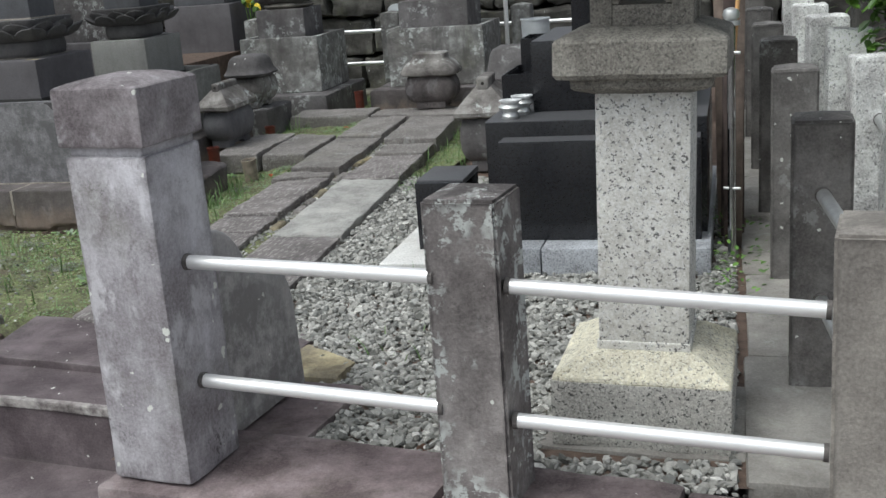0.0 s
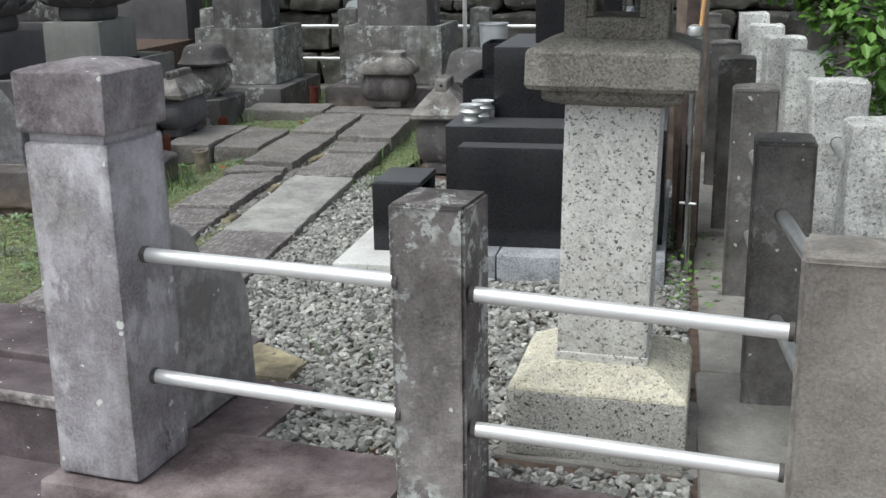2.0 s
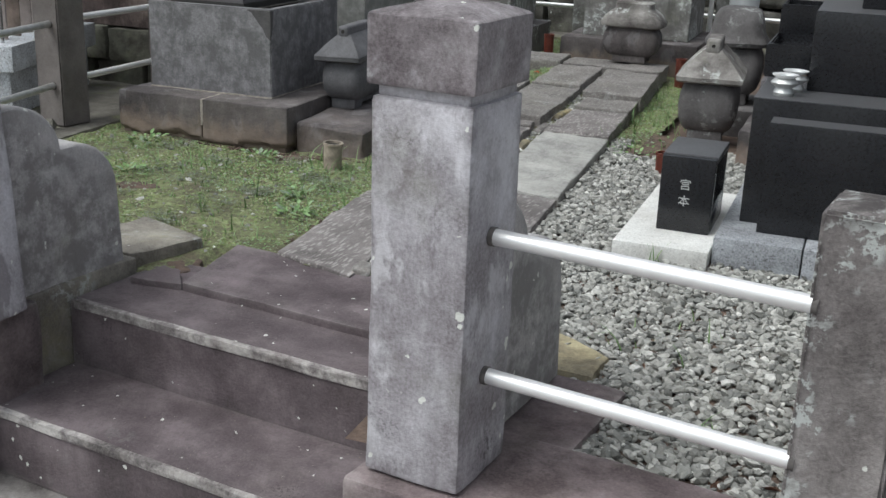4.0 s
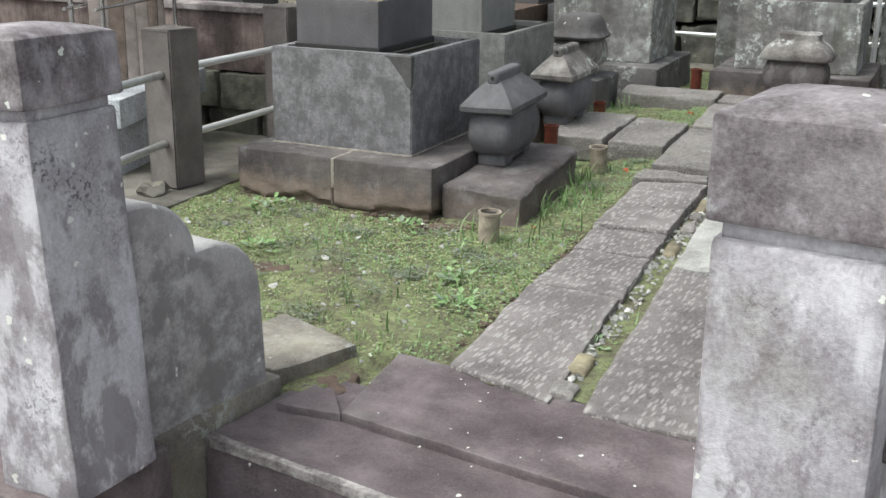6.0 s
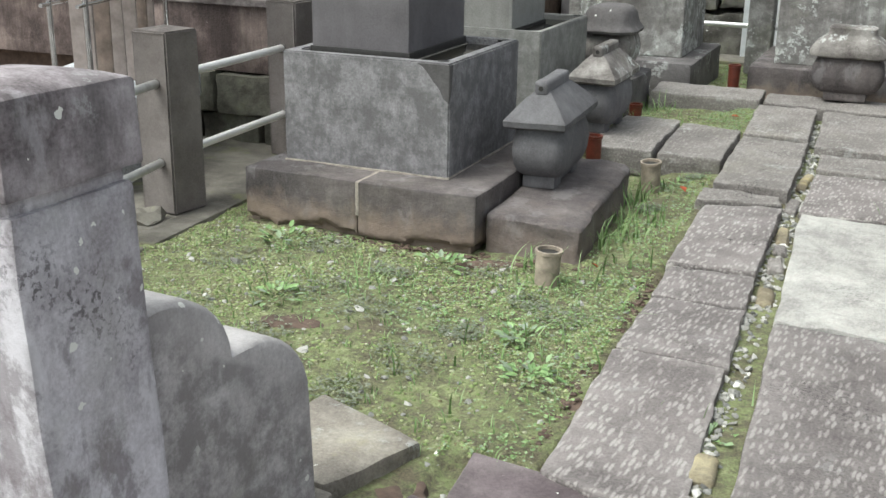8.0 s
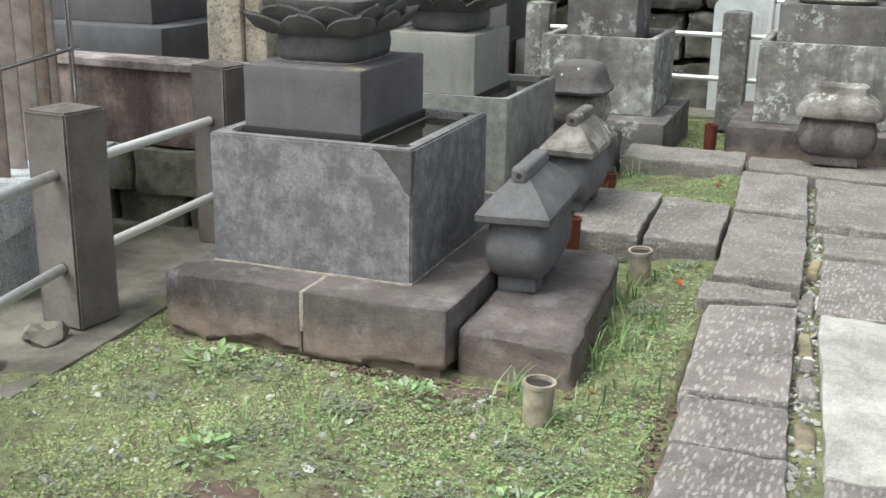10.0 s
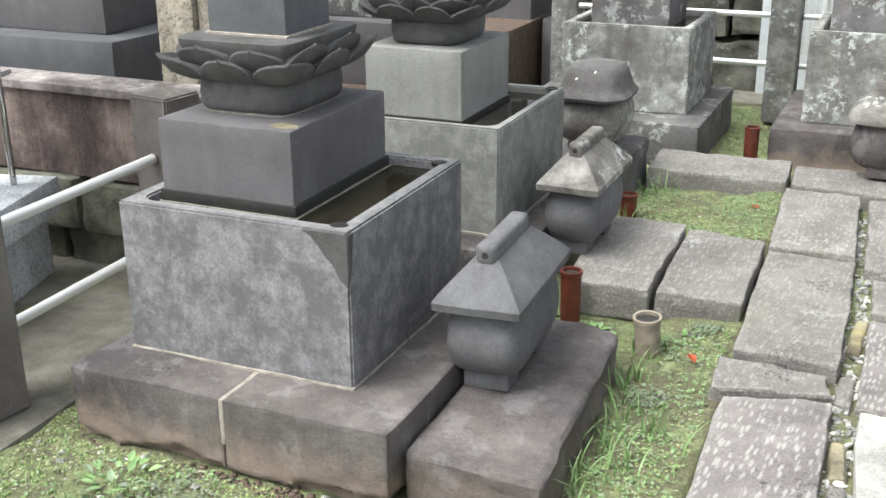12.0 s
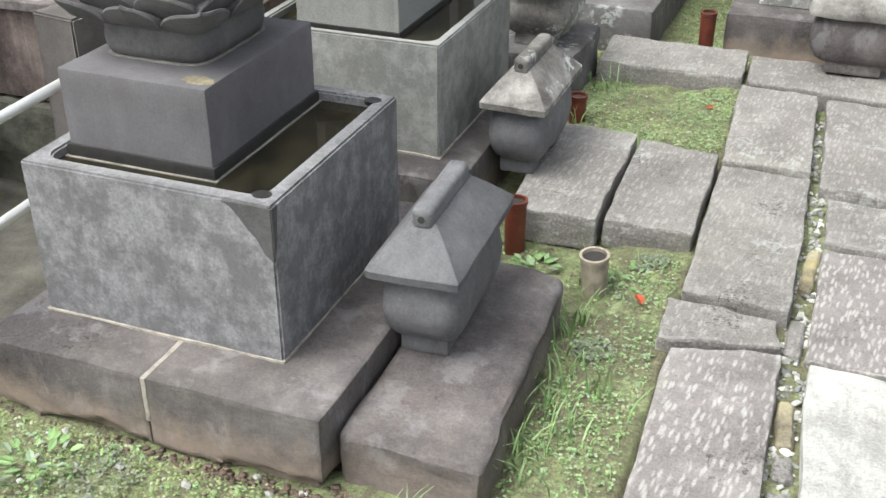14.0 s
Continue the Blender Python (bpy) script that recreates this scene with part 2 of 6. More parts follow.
M_POST_LIGHT = stone("sanded_post_stone", (0.37, 0.345, 0.31), (0.25, 0.23, 0.21), stain=(4, 0.35, 0.6), lichen=0.05, streak=0.15, bump=0.35, mottle=0.3, crust=0.25, grain=0.3, edge=0.6)
M_DARKPOST = stone("dark_post_stone", (0.239, 0.229, 0.217), (0.081, 0.076, 0.073), stain=(4, 0.38, 0.66), lichen=0.3, spots=0.8, streak=0.35, bump=0.35, mottle=0.5, crust=0.5, edge=0.6)
M_KERB = stone("kerb_stone", (0.238, 0.197, 0.197), (0.102, 0.078, 0.081), stain=(4.5, 0.36, 0.66), moss=0.15, lichen=0.08, bump=0.5, crust=0.7, spots=0.30, worn=0.3)
M_KERB_PALE = stone("pale_kerb_stone", (0.36, 0.345, 0.32), (0.20, 0.19, 0.175), stain=(4, 0.36, 0.64), moss=0.25, moss_col=(0.20, 0.20, 0.12), bump=0.5, mottle=0.35, crust=0.7, lichen=0.2, spots=0.1)
M_STEP = stone("step_stone", (0.190, 0.158, 0.166), (0.072, 0.055, 0.061), stain=(3, 0.36, 0.66), lichen=0.06, spots=0.6, streak=0.3, bump=0.45, moss=0.06, mottle=0.4, crust=0.9, wash=0.0, drip=0.1, worn=0.35)
M_EDGE = stone("worn_step_edge", (0.46, 0.44, 0.42), (0.13, 0.115, 0.115), stain=(13, 0.42, 0.56), bump=0.6)
M_MOSSY_GREY = stone("mossy_grey_kerb", (0.355, 0.333, 0.284), (0.164, 0.147, 0.130), stain=(5, 0.38, 0.62), moss=0.7, bump=0.5, moss_col=(0.27, 0.25, 0.10), mottle=0.4, crust=0.5, lichen=0.5, spots=0.1)
M_MOSSY = stone("yellow_mossed_stone", (0.36, 0.32, 0.20), (0.18, 0.16, 0.12), stain=(8, 0.40, 0.6), moss=0.8, bump=0.5, moss_col=(0.34, 0.26, 0.07), crust=0.4)
M_SLAB = stone("tooled_slab", (0.238, 0.218, 0.212), (0.116, 0.103, 0.102), stain=(3, 0.36, 0.66), tool=0.5, bump=0.6, lichen=0.15, random_tone=0.10, mottle=0.25, crust=0.8, spots=0.05, grain=0.28, worn=0.8)
M_SLAB_PLAIN = stone("worn_slab", (0.258, 0.242, 0.228), (0.142, 0.129, 0.123), stain=(3.2, 0.36, 0.66), tool=0.28, bump=0.6, lichen=0.3, moss=0.25, moss_col=(0.20, 0.20, 0.12), crust=1.0, mottle=0.3, spots=0.08, grain=0.36, worn=0.4)
M_SLAB_PALE = stone("pale_slab", (0.50, 0.50, 0.47), (0.32, 0.315, 0.30), stain=(6, 0.38, 0.6), tool=0.6, bump=0.6, grain=0.25, mottle=0.25, crust=0.6, lichen=0.2, spots=0.05, worn=0.5)
M_TANK = stone("basin_stone", (0.250, 0.247, 0.259), (0.190, 0.185, 0.190), stain=(1.6, 0.2, 0.8), streak=0.14, bump=0.20, grain=0.34, random_tone=0.03, moss=0.1, moss_col=(0.14, 0.16, 0.09), mottle=0.03, crust=1.0, edge=0.7, drip=0.3, cloud=0.15, speck=0.22, speck_size=170)
M_TANK2 = stone("smooth_basin_stone", (0.333, 0.333, 0.320), (0.221, 0.221, 0.209), stain=(2, 0.34, 0.66), streak=0.3, bump=0.18, moss=0.2, moss_col=(0.17, 0.20, 0.11), random_tone=0.03, mottle=0.12, crust=0.35, edge=0.5, drip=0.06, cloud=0.4)
M_BLOCK = stone("grey_tomb_stone", (0.144, 0.137, 0.146), (0.075, 0.070, 0.075), stain=(2.4, 0.32, 0.66), streak=0.3, bump=0.10, grain=0.14, random_tone=0.05, rough=0.75, mottle=0.15, crust=0.2, drip=0.08, cloud=0.4)
M_LOTUS = stone("dark_carved_stone", (0.104, 0.101, 0.102), (0.045, 0.043, 0.043), stain=(5, 0.36, 0.66), bump=0.15, grain=0.2, rough=0.7, moss=0.05, mottle=0.4)
M_STELE = stone("blue_grey_stone", (0.127, 0.131, 0.142), (0.073, 0.074, 0.081), stain=(2.6, 0.34, 0.66), streak=0.4, bump=0.10, grain=0.15, rough=0.7, mottle=0.2, crust=0.2, drip=0.07, cloud=0.4)
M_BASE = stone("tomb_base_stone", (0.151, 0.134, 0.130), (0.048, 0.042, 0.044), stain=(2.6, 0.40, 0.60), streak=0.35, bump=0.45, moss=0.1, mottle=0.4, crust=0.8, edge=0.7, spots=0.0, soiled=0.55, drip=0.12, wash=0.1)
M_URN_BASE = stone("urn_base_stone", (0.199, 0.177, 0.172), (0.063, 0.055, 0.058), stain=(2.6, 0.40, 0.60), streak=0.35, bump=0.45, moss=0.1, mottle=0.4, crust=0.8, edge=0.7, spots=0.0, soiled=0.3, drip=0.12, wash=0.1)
M_URN = stone("urn_stone", (0.160, 0.159, 0.168), (0.091, 0.089, 0.094), stain=(4, 0.32, 0.68), lichen=0.12, bump=0.3, grain=0.2, mottle=0.3, crust=0.5, spots=0.04, edge=0.5, drip=0.2)
M_URN_LICHEN = stone("lichened_urn_stone", (0.26, 0.25, 0.235), (0.11, 0.10, 0.095), stain=(7, 0.36, 0.6), lichen=0.8, moss=0.3, bump=0.4, spots=0.25)
M_LICHEN = stone("lichened_tomb_stone", (0.414, 0.425, 0.408), (0.200, 0.189, 0.181), stain=(3.2, 0.40, 0.60), lichen=0.9, streak=0.85, moss=0.4, bump=0.3, moss_col=(0.21, 0.23, 0.14), mottle=0.4, crust=0.7, streak_col=(0.075, 0.068, 0.068), spots=0.35, edge=0.6)
M_DARKBLOCK = stone("stained_dark_stone", (0.175, 0.167, 0.168), (0.09, 0.084, 0.084), stain=(4, 0.40, 0.62), lichen=0.55, streak=0.3, bump=0.3, mottle=0.4, crust=0.5, spots=0.25, edge=0.5)
M_GRANITE = stone("coarse_lantern_granite", (0.86, 0.85, 0.79), (0.62, 0.60, 0.54), stain=(30, 0.40, 0.60), speck=0.85, grain=0.30, bump=0.45, speck_size=250, random_tone=0.02, mottle=0.08)
M_GRANITE_DIRTY = stone("weathered_lantern_granite", (0.328, 0.312, 0.273), (0.116, 0.107, 0.096), stain=(5, 0.36, 0.64), speck=0.55, grain=0.5, bump=0.6, streak=0.4, moss=0.2, moss_col=(0.24, 0.225, 0.15), speck_size=300, random_tone=0.03, mottle=0.6, crust=0.8)
M_GRANITE_YELLOW = stone("yellowed_lantern_granite", (0.82, 0.765, 0.58), (0.50, 0.455, 0.33), stain=(9, 0.38, 0.58), speck=0.7, grain=0.4, bump=0.6, moss=0.35, moss_col=(0.56, 0.49, 0.24), speck_size=300, random_tone=0.02, mottle=0.30, crust=0.5)
M_GRANITE_BASE = stone("grey_speckled_granite", (0.56, 0.55, 0.51), (0.36, 0.35, 0.32), stain=(5, 0.36, 0.62), speck=0.9, grain=0.4, bump=0.6, speck_size=270, random_tone=0.02, mottle=0.35, crust=0.4)
M_GRANITE_STAND = stone("pale_blue_granite", (0.60, 0.63, 0.67), (0.40, 0.425, 0.455), stain=(5, 0.35, 0.65), speck=0.6, grain=0.55, bump=0.12, rough=0.6, speck_size=260)
M_GRANITE_GREY = stone("blue_grey_granite", (0.373, 0.391, 0.417), (0.249, 0.262, 0.284), stain=(5, 0.35, 0.65), speck=0.6, grain=0.55, bump=0.12, rough=0.6, speck_size=260)
M_GRANITE_ROUGH = stone("rough_pale_granite", (0.842, 0.860, 0.810), (0.536, 0.543, 0.503), stain=(6, 0.36, 0.62), speck=0.6, grain=0.55, bump=0.9, pits=0.5, moss=0.2, moss_col=(0.30, 0.32, 0.22))
M_WHITE = stone("white_plinth_granite", (0.800, 0.800, 0.773), (0.627, 0.616, 0.582), stain=(5, 0.35, 0.6), speck=0.2, grain=0.3, bump=0.2, mottle=0.15)
M_CONC = stone("mossy_concrete", (0.191, 0.181, 0.156), (0.117, 0.110, 0.093), stain=(3, 0.35, 0.65), moss=1.0, moss_col=(0.22, 0.24, 0.09), bump=0.45, mottle=0.5)
M_WALL = stone("stained_concrete_wall", (0.256, 0.205, 0.183), (0.057, 0.039, 0.038), stain=(3.0, 0.42, 0.60), streak=0.8, bump=0.5, mottle=0.45, streak_col=(0.034, 0.022, 0.022), crust=0.5, drip=0.5, lichen=0.12)
M_WALL_MOSS = stone("damp_wall_stone", (0.177, 0.177, 0.140), (0.060, 0.060, 0.048), stain=(4, 0.38, 0.66), moss=0.5, streak=0.3, bump=0.7)
M_WALL_TOP = stone("lichened_coping", (0.27, 0.245, 0.24), (0.15, 0.13, 0.128), stain=(6, 0.36, 0.64), lichen=0.3, bump=0.5, crust=0.6)
M_AGGREGATE = stone("exposed_aggregate", (0.368, 0.336, 0.272), (0.240, 0.208, 0.168), stain=(6, 0.36, 0.64), speck=0.5, grain=0.5, bump=0.8, pits=0.5, speck_size=120)
M_RUBBLE = stone("dark_rubble_stone", (0.116, 0.113, 0.101), (0.041, 0.040, 0.035), stain=(3, 0.36, 0.66), lichen=0.3, moss=0.4, bump=0.8)
M_FARGRANITE = stone("far_granite", (0.30, 0.318, 0.343), (0.215, 0.228, 0.248), stain=(1.6, 0.35, 0.65), grain=0.3, bump=0.1, streak=0.3)
M_BLACK = plain("polished_black_granite", (0.014, 0.0145, 0.017), 0.22, var=0.4, scale=140)
# grey of the reflected sky is mixed into this black base colour
M_BLACK_SHEEN = plain("honed_granite_sky_sheen", (0.085, 0.085, 0.09), 0.4, var=0.3, scale=120)
M_STEEL = plain("stainless_steel", (0.95, 0.95, 0.945), 0.38, metal=0.55, var=0.03, scale=18)
M_CHROME = plain("dark_shiny_steel", (0.55, 0.55, 0.55), 0.14, metal=1.0, var=0.2, scale=30)
M_STEEL_DULL = plain("dull_steel", (0.66, 0.67, 0.66), 0.5, metal=1.0, var=0.15, scale=25)
M_END_RING = plain("dark_end_ring", (0.12, 0.11, 0.105), 0.9, var=0.4, scale=60)
# wet rim stone; the same dark colour paints the shade of drain holes
M_WET_AND_HOLE = plain("wet_stone_and_hole_shade", (0.022, 0.021, 0.020), 0.45, var=0.4, scale=40)
M_RED = plain("red_brown_plastic", (0.115, 0.027, 0.016), 0.45, var=0.35, scale=30)
M_TUBE = plain("weathered_beige_plastic", (0.30, 0.255, 0.205), 0.7, var=0.45, scale=22, bump=0.2)
# near-black colour that stands in for the shade inside holes and tubes
M_HOLE_SHADE = plain("painted_hole_shade", (0.03, 0.028, 0.025), 0.9)
M_WOOD = plain("weathered_stake_wood", (0.23, 0.18, 0.15), 0.85, var=0.45, scale=16, bump=0.3)
M_WOOD_PALE = plain("greyed_stake_wood", (0.31, 0.265, 0.245), 0.85, var=0.35, scale=16, bump=0.3)
M_WOOD_DARK = plain("dark_stake_wood", (0.075, 0.055, 0.05), 0.85, var=0.5, scale=16, bump=0.3)
M_WOOD_NEW = plain("fresh_orange_wood", (0.62, 0.36, 0.15), 0.7, var=0.2, scale=14)
M_LETTER = plain("white_engraving", (0.50, 0.51, 0.50), 0.8, var=0.15)
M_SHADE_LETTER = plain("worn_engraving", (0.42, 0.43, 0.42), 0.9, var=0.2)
M_MORTAR = plain("pale_mortar", (0.30, 0.27, 0.235), 0.95, var=0.4, scale=40, bump=0.3)
M_BEAD = plain("lime_bead", (0.19, 0.175, 0.155), 0.95, var=0.4, scale=40, bump=0.3)
M_ZINC = plain("pale_zinc", (0.55, 0.58, 0.60), 0.5, var=0.15, scale=12)
M_PETAL = plain("yellow_petal", (0.80, 0.62, 0.04), 0.6)
M_STALK = plain("green_stalk", (0.08, 0.16, 0.03), 0.7)
M_LEAF = island("shrub_leaf", [(0.05, 0.12, 0.02), (0.13, 0.27, 0.04), (0.22, 0.42, 0.09)], 0.35, bump=0.1)
M_GRASS = island("weed_blade", [(0.11, 0.20, 0.06), (0.19, 0.31, 0.11), (0.31, 0.42, 0.20)], 0.5, bump=0.1)
M_CLOVER = island("ground_leaf", [(0.12, 0.22, 0.075), (0.20, 0.34, 0.12), (0.31, 0.47, 0.20), (0.25, 0.29, 0.24), (0.26, 0.42, 0.16)], 0.6, bump=0.1)
M_GREYLEAF = island("grey_ground_leaf", [(0.13, 0.145, 0.11), (0.21, 0.235, 0.165), (0.17, 0.21, 0.13), (0.27, 0.29, 0.225)], 0.7, bump=0.1)
M_MOSS = island("moss_tuft", [(0.14, 0.195, 0.065), (0.25, 0.335, 0.125), (0.39, 0.455, 0.22), (0.20, 0.17, 0.10), (0.50, 0.53, 0.37)], 0.95, bump=0.6, scale=200)
M_GRAVEL = island("grey_gravel", [(0.09, 0.091, 0.083), (0.42, 0.415, 0.385), (0.20, 0.204, 0.192), (0.56, 0.555, 0.52), (0.27, 0.265, 0.242), (0.80, 0.79, 0.75)], 0.85, bump=0.5)
M_BROWNLEAF = plain("dead_leaf", (0.17, 0.095, 0.065), 0.85, var=0.4, scale=60)
M_LITTER = island("dry_scraps", [(0.34, 0.32, 0.29), (0.20, 0.15, 0.11), (0.27, 0.25, 0.22), (0.42, 0.41, 0.38)], 0.85)
M_REDLEAF = plain("fallen_red_leaf", (0.55, 0.13, 0.06), 0.7, var=0.3, scale=60)


def earth_mat():
    m, nt, b = shell("mossy_earth", 0.95)
    pos = nt.nodes.new("ShaderNodeNewGeometry").outputs["Position"]
    n1 = noise_tex(nt, pos, 3.2, 10, 0.72, 0.5)
    n2 = noise_tex(nt, pos, 30, 8, 0.75)
    n3 = noise_tex(nt, pos, 150, 4, 0.7)
    col = mixc(nt, ramp(nt, n2, 0.42, 0.58), (0.085, 0.066, 0.050), (0.20, 0.26, 0.10))
    col = mixc(nt, ramp(nt, n1, 0.50, 0.66), col, mixc(nt, ramp(nt, n2, 0.4, 0.6), (0.14, 0.13, 0.08), (0.31, 0.36, 0.155)))
    n4 = noise_tex(nt, pos, 11, 10, 0.75, 0.4)
    col = mixc(nt, times(nt, ramp(nt, n4, 0.53, 0.63), 0.75), col, mixc(nt, ramp(nt, n2, 0.4, 0.6), (0.19, 0.25, 0.09), (0.47, 0.52, 0.29)))
    col = mixc(nt, times(nt, ramp(nt, n4, 0.44, 0.36), 0.85), col, (0.095, 0.075, 0.055))
    col = mixc(nt, ramp(nt, n1, 0.46, 0.38), col, (0.105, 0.075, 0.057))
    at = nt.nodes.new("ShaderNodeSeparateXYZ")
    nt.links.new(pos, at.inputs[0])
    strip = times(nt, times(nt, ramp(nt, at.outputs[0], -2.46, -2.34), ramp(nt, at.outputs[1], 4.0, 4.5)), ramp(nt, at.outputs[1], 5.32, 5.22))
    col = mixc(nt, times(nt, times(nt, strip, ramp(nt, n4, 0.58, 0.46)), 0.65), col, (0.125, 0.098, 0.068))
    col = mixc(nt, 0.35, col, mixc(nt, ramp(nt, n3, 0.3, 0.7), (0.045, 0.045, 0.03), (0.36, 0.37, 0.21)))
    nt.links.new(col, b.inputs["Base Color"])
    bp = nt.nodes.new("ShaderNodeBump")
    bp.inputs["Strength"].default_value, bp.inputs["Distance"].default_value = 0.9, 0.012
    nt.links.new(n2, bp.inputs["Height"])
    bp2 = nt.nodes.new("ShaderNodeBump")
    bp2.inputs["Strength"].default_value, bp2.inputs["Distance"].default_value = 0.8, 0.005
    nt.links.new(n3, bp2.inputs["Height"])
    nt.links.new(bp.outputs[0], bp2.inputs["Normal"])
    nt.links.new(bp2.outputs[0], b.inputs["Normal"])
    return m


M_EARTH = earth_mat()
M_SOIL = plain("damp_soil", (0.115, 0.080, 0.062), 0.95, var=0.45, scale=24, bump=0.8)
M_STREET = stone("street_paving", (0.26, 0.25, 0.24), (0.15, 0.14, 0.135), stain=(2, 0.35, 0.65), bump=0.4, lichen=0.05)


def water_mat():
    m, nt, b = shell("still_murky_water", 0.04)
    pos = nt.nodes.new("ShaderNodeNewGeometry").outputs["Position"]
    c = mixc(nt, ramp(nt, noise_tex(nt, pos, 12, 6), 0.35, 0.7), (0.010, 0.009, 0.006), (0.034, 0.029, 0.016))
    nt.links.new(c, b.inputs["Base Color"])
    b.inputs["IOR"].default_value = 1.33
    return m


M_WATER = water_mat()


# ---- mesh helpers ----
def as_mesh(name, bm, mat, sharp=40):
    me = bpy.data.meshes.new(name)
    bmesh.ops.recalc_face_normals(bm, faces=bm.faces)
    bm.to_mesh(me)
    bm.free()
    me.materials.append(mat)
    for p in me.polygons:
        p.use_smooth = True
    me.set_sharp_from_angle(angle=radians(sharp))
    return me


def part(name, bm, mat, parent=None, label="", sharp=40, at=None):
    ob = new(name, as_mesh(name, bm, mat, sharp))
    if parent is not None:
        ob.parent = parent
    if at is not None:
        ob.matrix_basis = at
    if label:
        tagged(ob, label)
    return ob


def thing(name, label, category, at=None, group="", kind=""):
    ob = new(name)
    ob.empty_display_size = 0.1
    if at is not None:
        ob.matrix_basis = at
    return tagged(ob, label, category, group, kind)


def roughen(bm, amp, scale, seed=0):
    off = Vector((seed * 3.7, seed * 1.3, seed * 7.1))
    for v in bm.verts:
        n = noise.noise_vector(v.co * scale + off)
        v.co += n * amp


def quad_block(c, z0, z1, bevel=0.006, cuts=3, amp=0.002, seed=0, taper=0.0, segs=2, scale=9.0, tops=None):
    """A worked stone over the ground quad c (front left, front right, back right, back left)."""
    bm = bmesh.new()
    bmesh.ops.create_cube(bm, size=1)
    if cuts:
        bmesh.ops.subdivide_edges(bm, edges=bm.edges[:], cuts=cuts, use_grid_fill=True)
    cx = sum(p[0] for p in c) / 4
    cy = sum(p[1] for p in c) / 4
    for v in bm.verts:
        a, b, h = v.co.x + 0.5, v.co.y + 0.5, v.co.z + 0.5
        x = (c[0][0] * (1 - a) + c[1][0] * a) * (1 - b) + (c[3][0] * (1 - a) + c[2][0] * a) * b
        y = (c[0][1] * (1 - a) + c[1][1] * a) * (1 - b) + (c[3][1] * (1 - a) + c[2][1] * a) * b
        k = 1 - taper * h
        zt = z1
        if tops:
            zt = (tops[0] * (1 - a) + tops[1] * a) * (1 - b) + (tops[3] * (1 - a) + tops[2] * a) * b
        v.co = Vector((cx + (x - cx) * k, cy + (y - cy) * k, z0 + (zt - z0) * h))
    bm.normal_update()
    if bevel:
        hard = [e for e in bm.edges if len(e.link_faces) == 2 and e.calc_face_angle() > 0.7]
        bmesh.ops.bevel(bm, geom=hard, offset=bevel, segments=segs, affect="EDGES", profile=0.6)
    if amp:
        roughen(bm, amp, scale, seed)
        roughen(bm, amp * 0.5, scale * 4, seed + 5)
    return bm


def block(x0, x1, y0, y1, z0, z1, **k):
    return quad_block([(x0, y0), (x1, y0), (x1, y1), (x0, y1)], z0, z1, **k)


def loft(rings, cap=True):
    """A skin over rings of equally many points."""
    bm = bmesh.new()
    rows = [[bm.verts.new(p) for p in r] for r in rings]
    n = len(rows[0])
    for a, b in zip(rows, rows[1:]):
        for i in range(n):
            bm.faces.new((a[i], a[(i + 1) % n], b[(i + 1) % n], b[i]))
    if cap:
        bm.faces.new(rows[0][::-1])
        bm.faces.new(rows[-1])
    return bm


def ring(rx, ry, z, n=48, power=2.0, cx=0.0, cy=0.0):
    pts = []
    for i in range(n):
        t = 2 * math.pi * i / n
        c, s = math.cos(t), math.sin(t)
        k = (abs(c) ** power + abs(s) ** power) ** (-1 / power)
        pts.append((cx + rx * c * k, cy + ry * s * k, z))
    return pts


def tube(p, q, r, n=14):
    bm = bmesh.new()
    d = Vector(q) - Vector(p)
    bmesh.ops.create_cone(bm, cap_ends=True, segments=n, radius1=r, radius2=r, depth=d.length)
    m = Matrix.Translation((Vector(p) + Vector(q)) / 2) @ d.to_track_quat("Z", "Y").to_matrix().to_4x4()
    bmesh.ops.transform(bm, matrix=m, verts=bm.verts)
    return bm


def merged(*bms):
    out = bmesh.new()
    for b in bms:
        me = bpy.data.meshes.new("tmp")
        b.to_mesh(me)
        b.free()
        out.from_mesh(me)
        bpy.data.meshes.remove(me)
    return out


def cup(r0, r1, z0, z1, wall=0.004, n=24, lip=0.003):
    """An open tube with a rim."""
    return loft([ring(r0, r0, z0, n), ring(r1, r1, z1 - 0.012, n), ring(r1 + lip, r1 + lip, z1 - 0.010, n), ring(r1 + lip, r1 + lip, z1, n),
                 ring(r1 - wall, r1 - wall, z1, n), ring(r0 - wall, r0 - wall, z0 + (z1 - z0) * 0.35, n)])


def soup(name, verts, faces, mat, label, category, parent=None, smooth=False):
    me = bpy.data.meshes.new(name)
    me.from_pydata(verts, [], faces)
    me.materials.append(mat)
    if smooth:
        for p in me.polygons:
            p.use_smooth = True
    ob = new(name, me)
    if parent is not None:
        ob.parent = parent
        return ob
    return tagged(ob, label, category, kind="stuff")


FRONT = Matrix.Translation((-1.15, 1.90, 0)) @ pose(0, 0, 0, 0, 0, -7.5)
STREET = -0.36


# ---- ground and structure ----
def sheet(x0, x1, y0, y1, nx, ny, zf):
    bm = bmesh.new()
    grid = [[bm.verts.new((x0 + (x1 - x0) * i / nx, y0 + (y1 - y0) * j / ny, 0)) for i in range(nx + 1)] for j in range(ny + 1)]
    for r in grid:
        for v in r:
            v.co.z = zf(v.co.x, v.co.y)
    for j in range(ny):
        for i in range(nx):
            bm.faces.new((grid[j][i], grid[j][i + 1], grid[j + 1][i + 1], grid[j + 1][i]))
    return bm


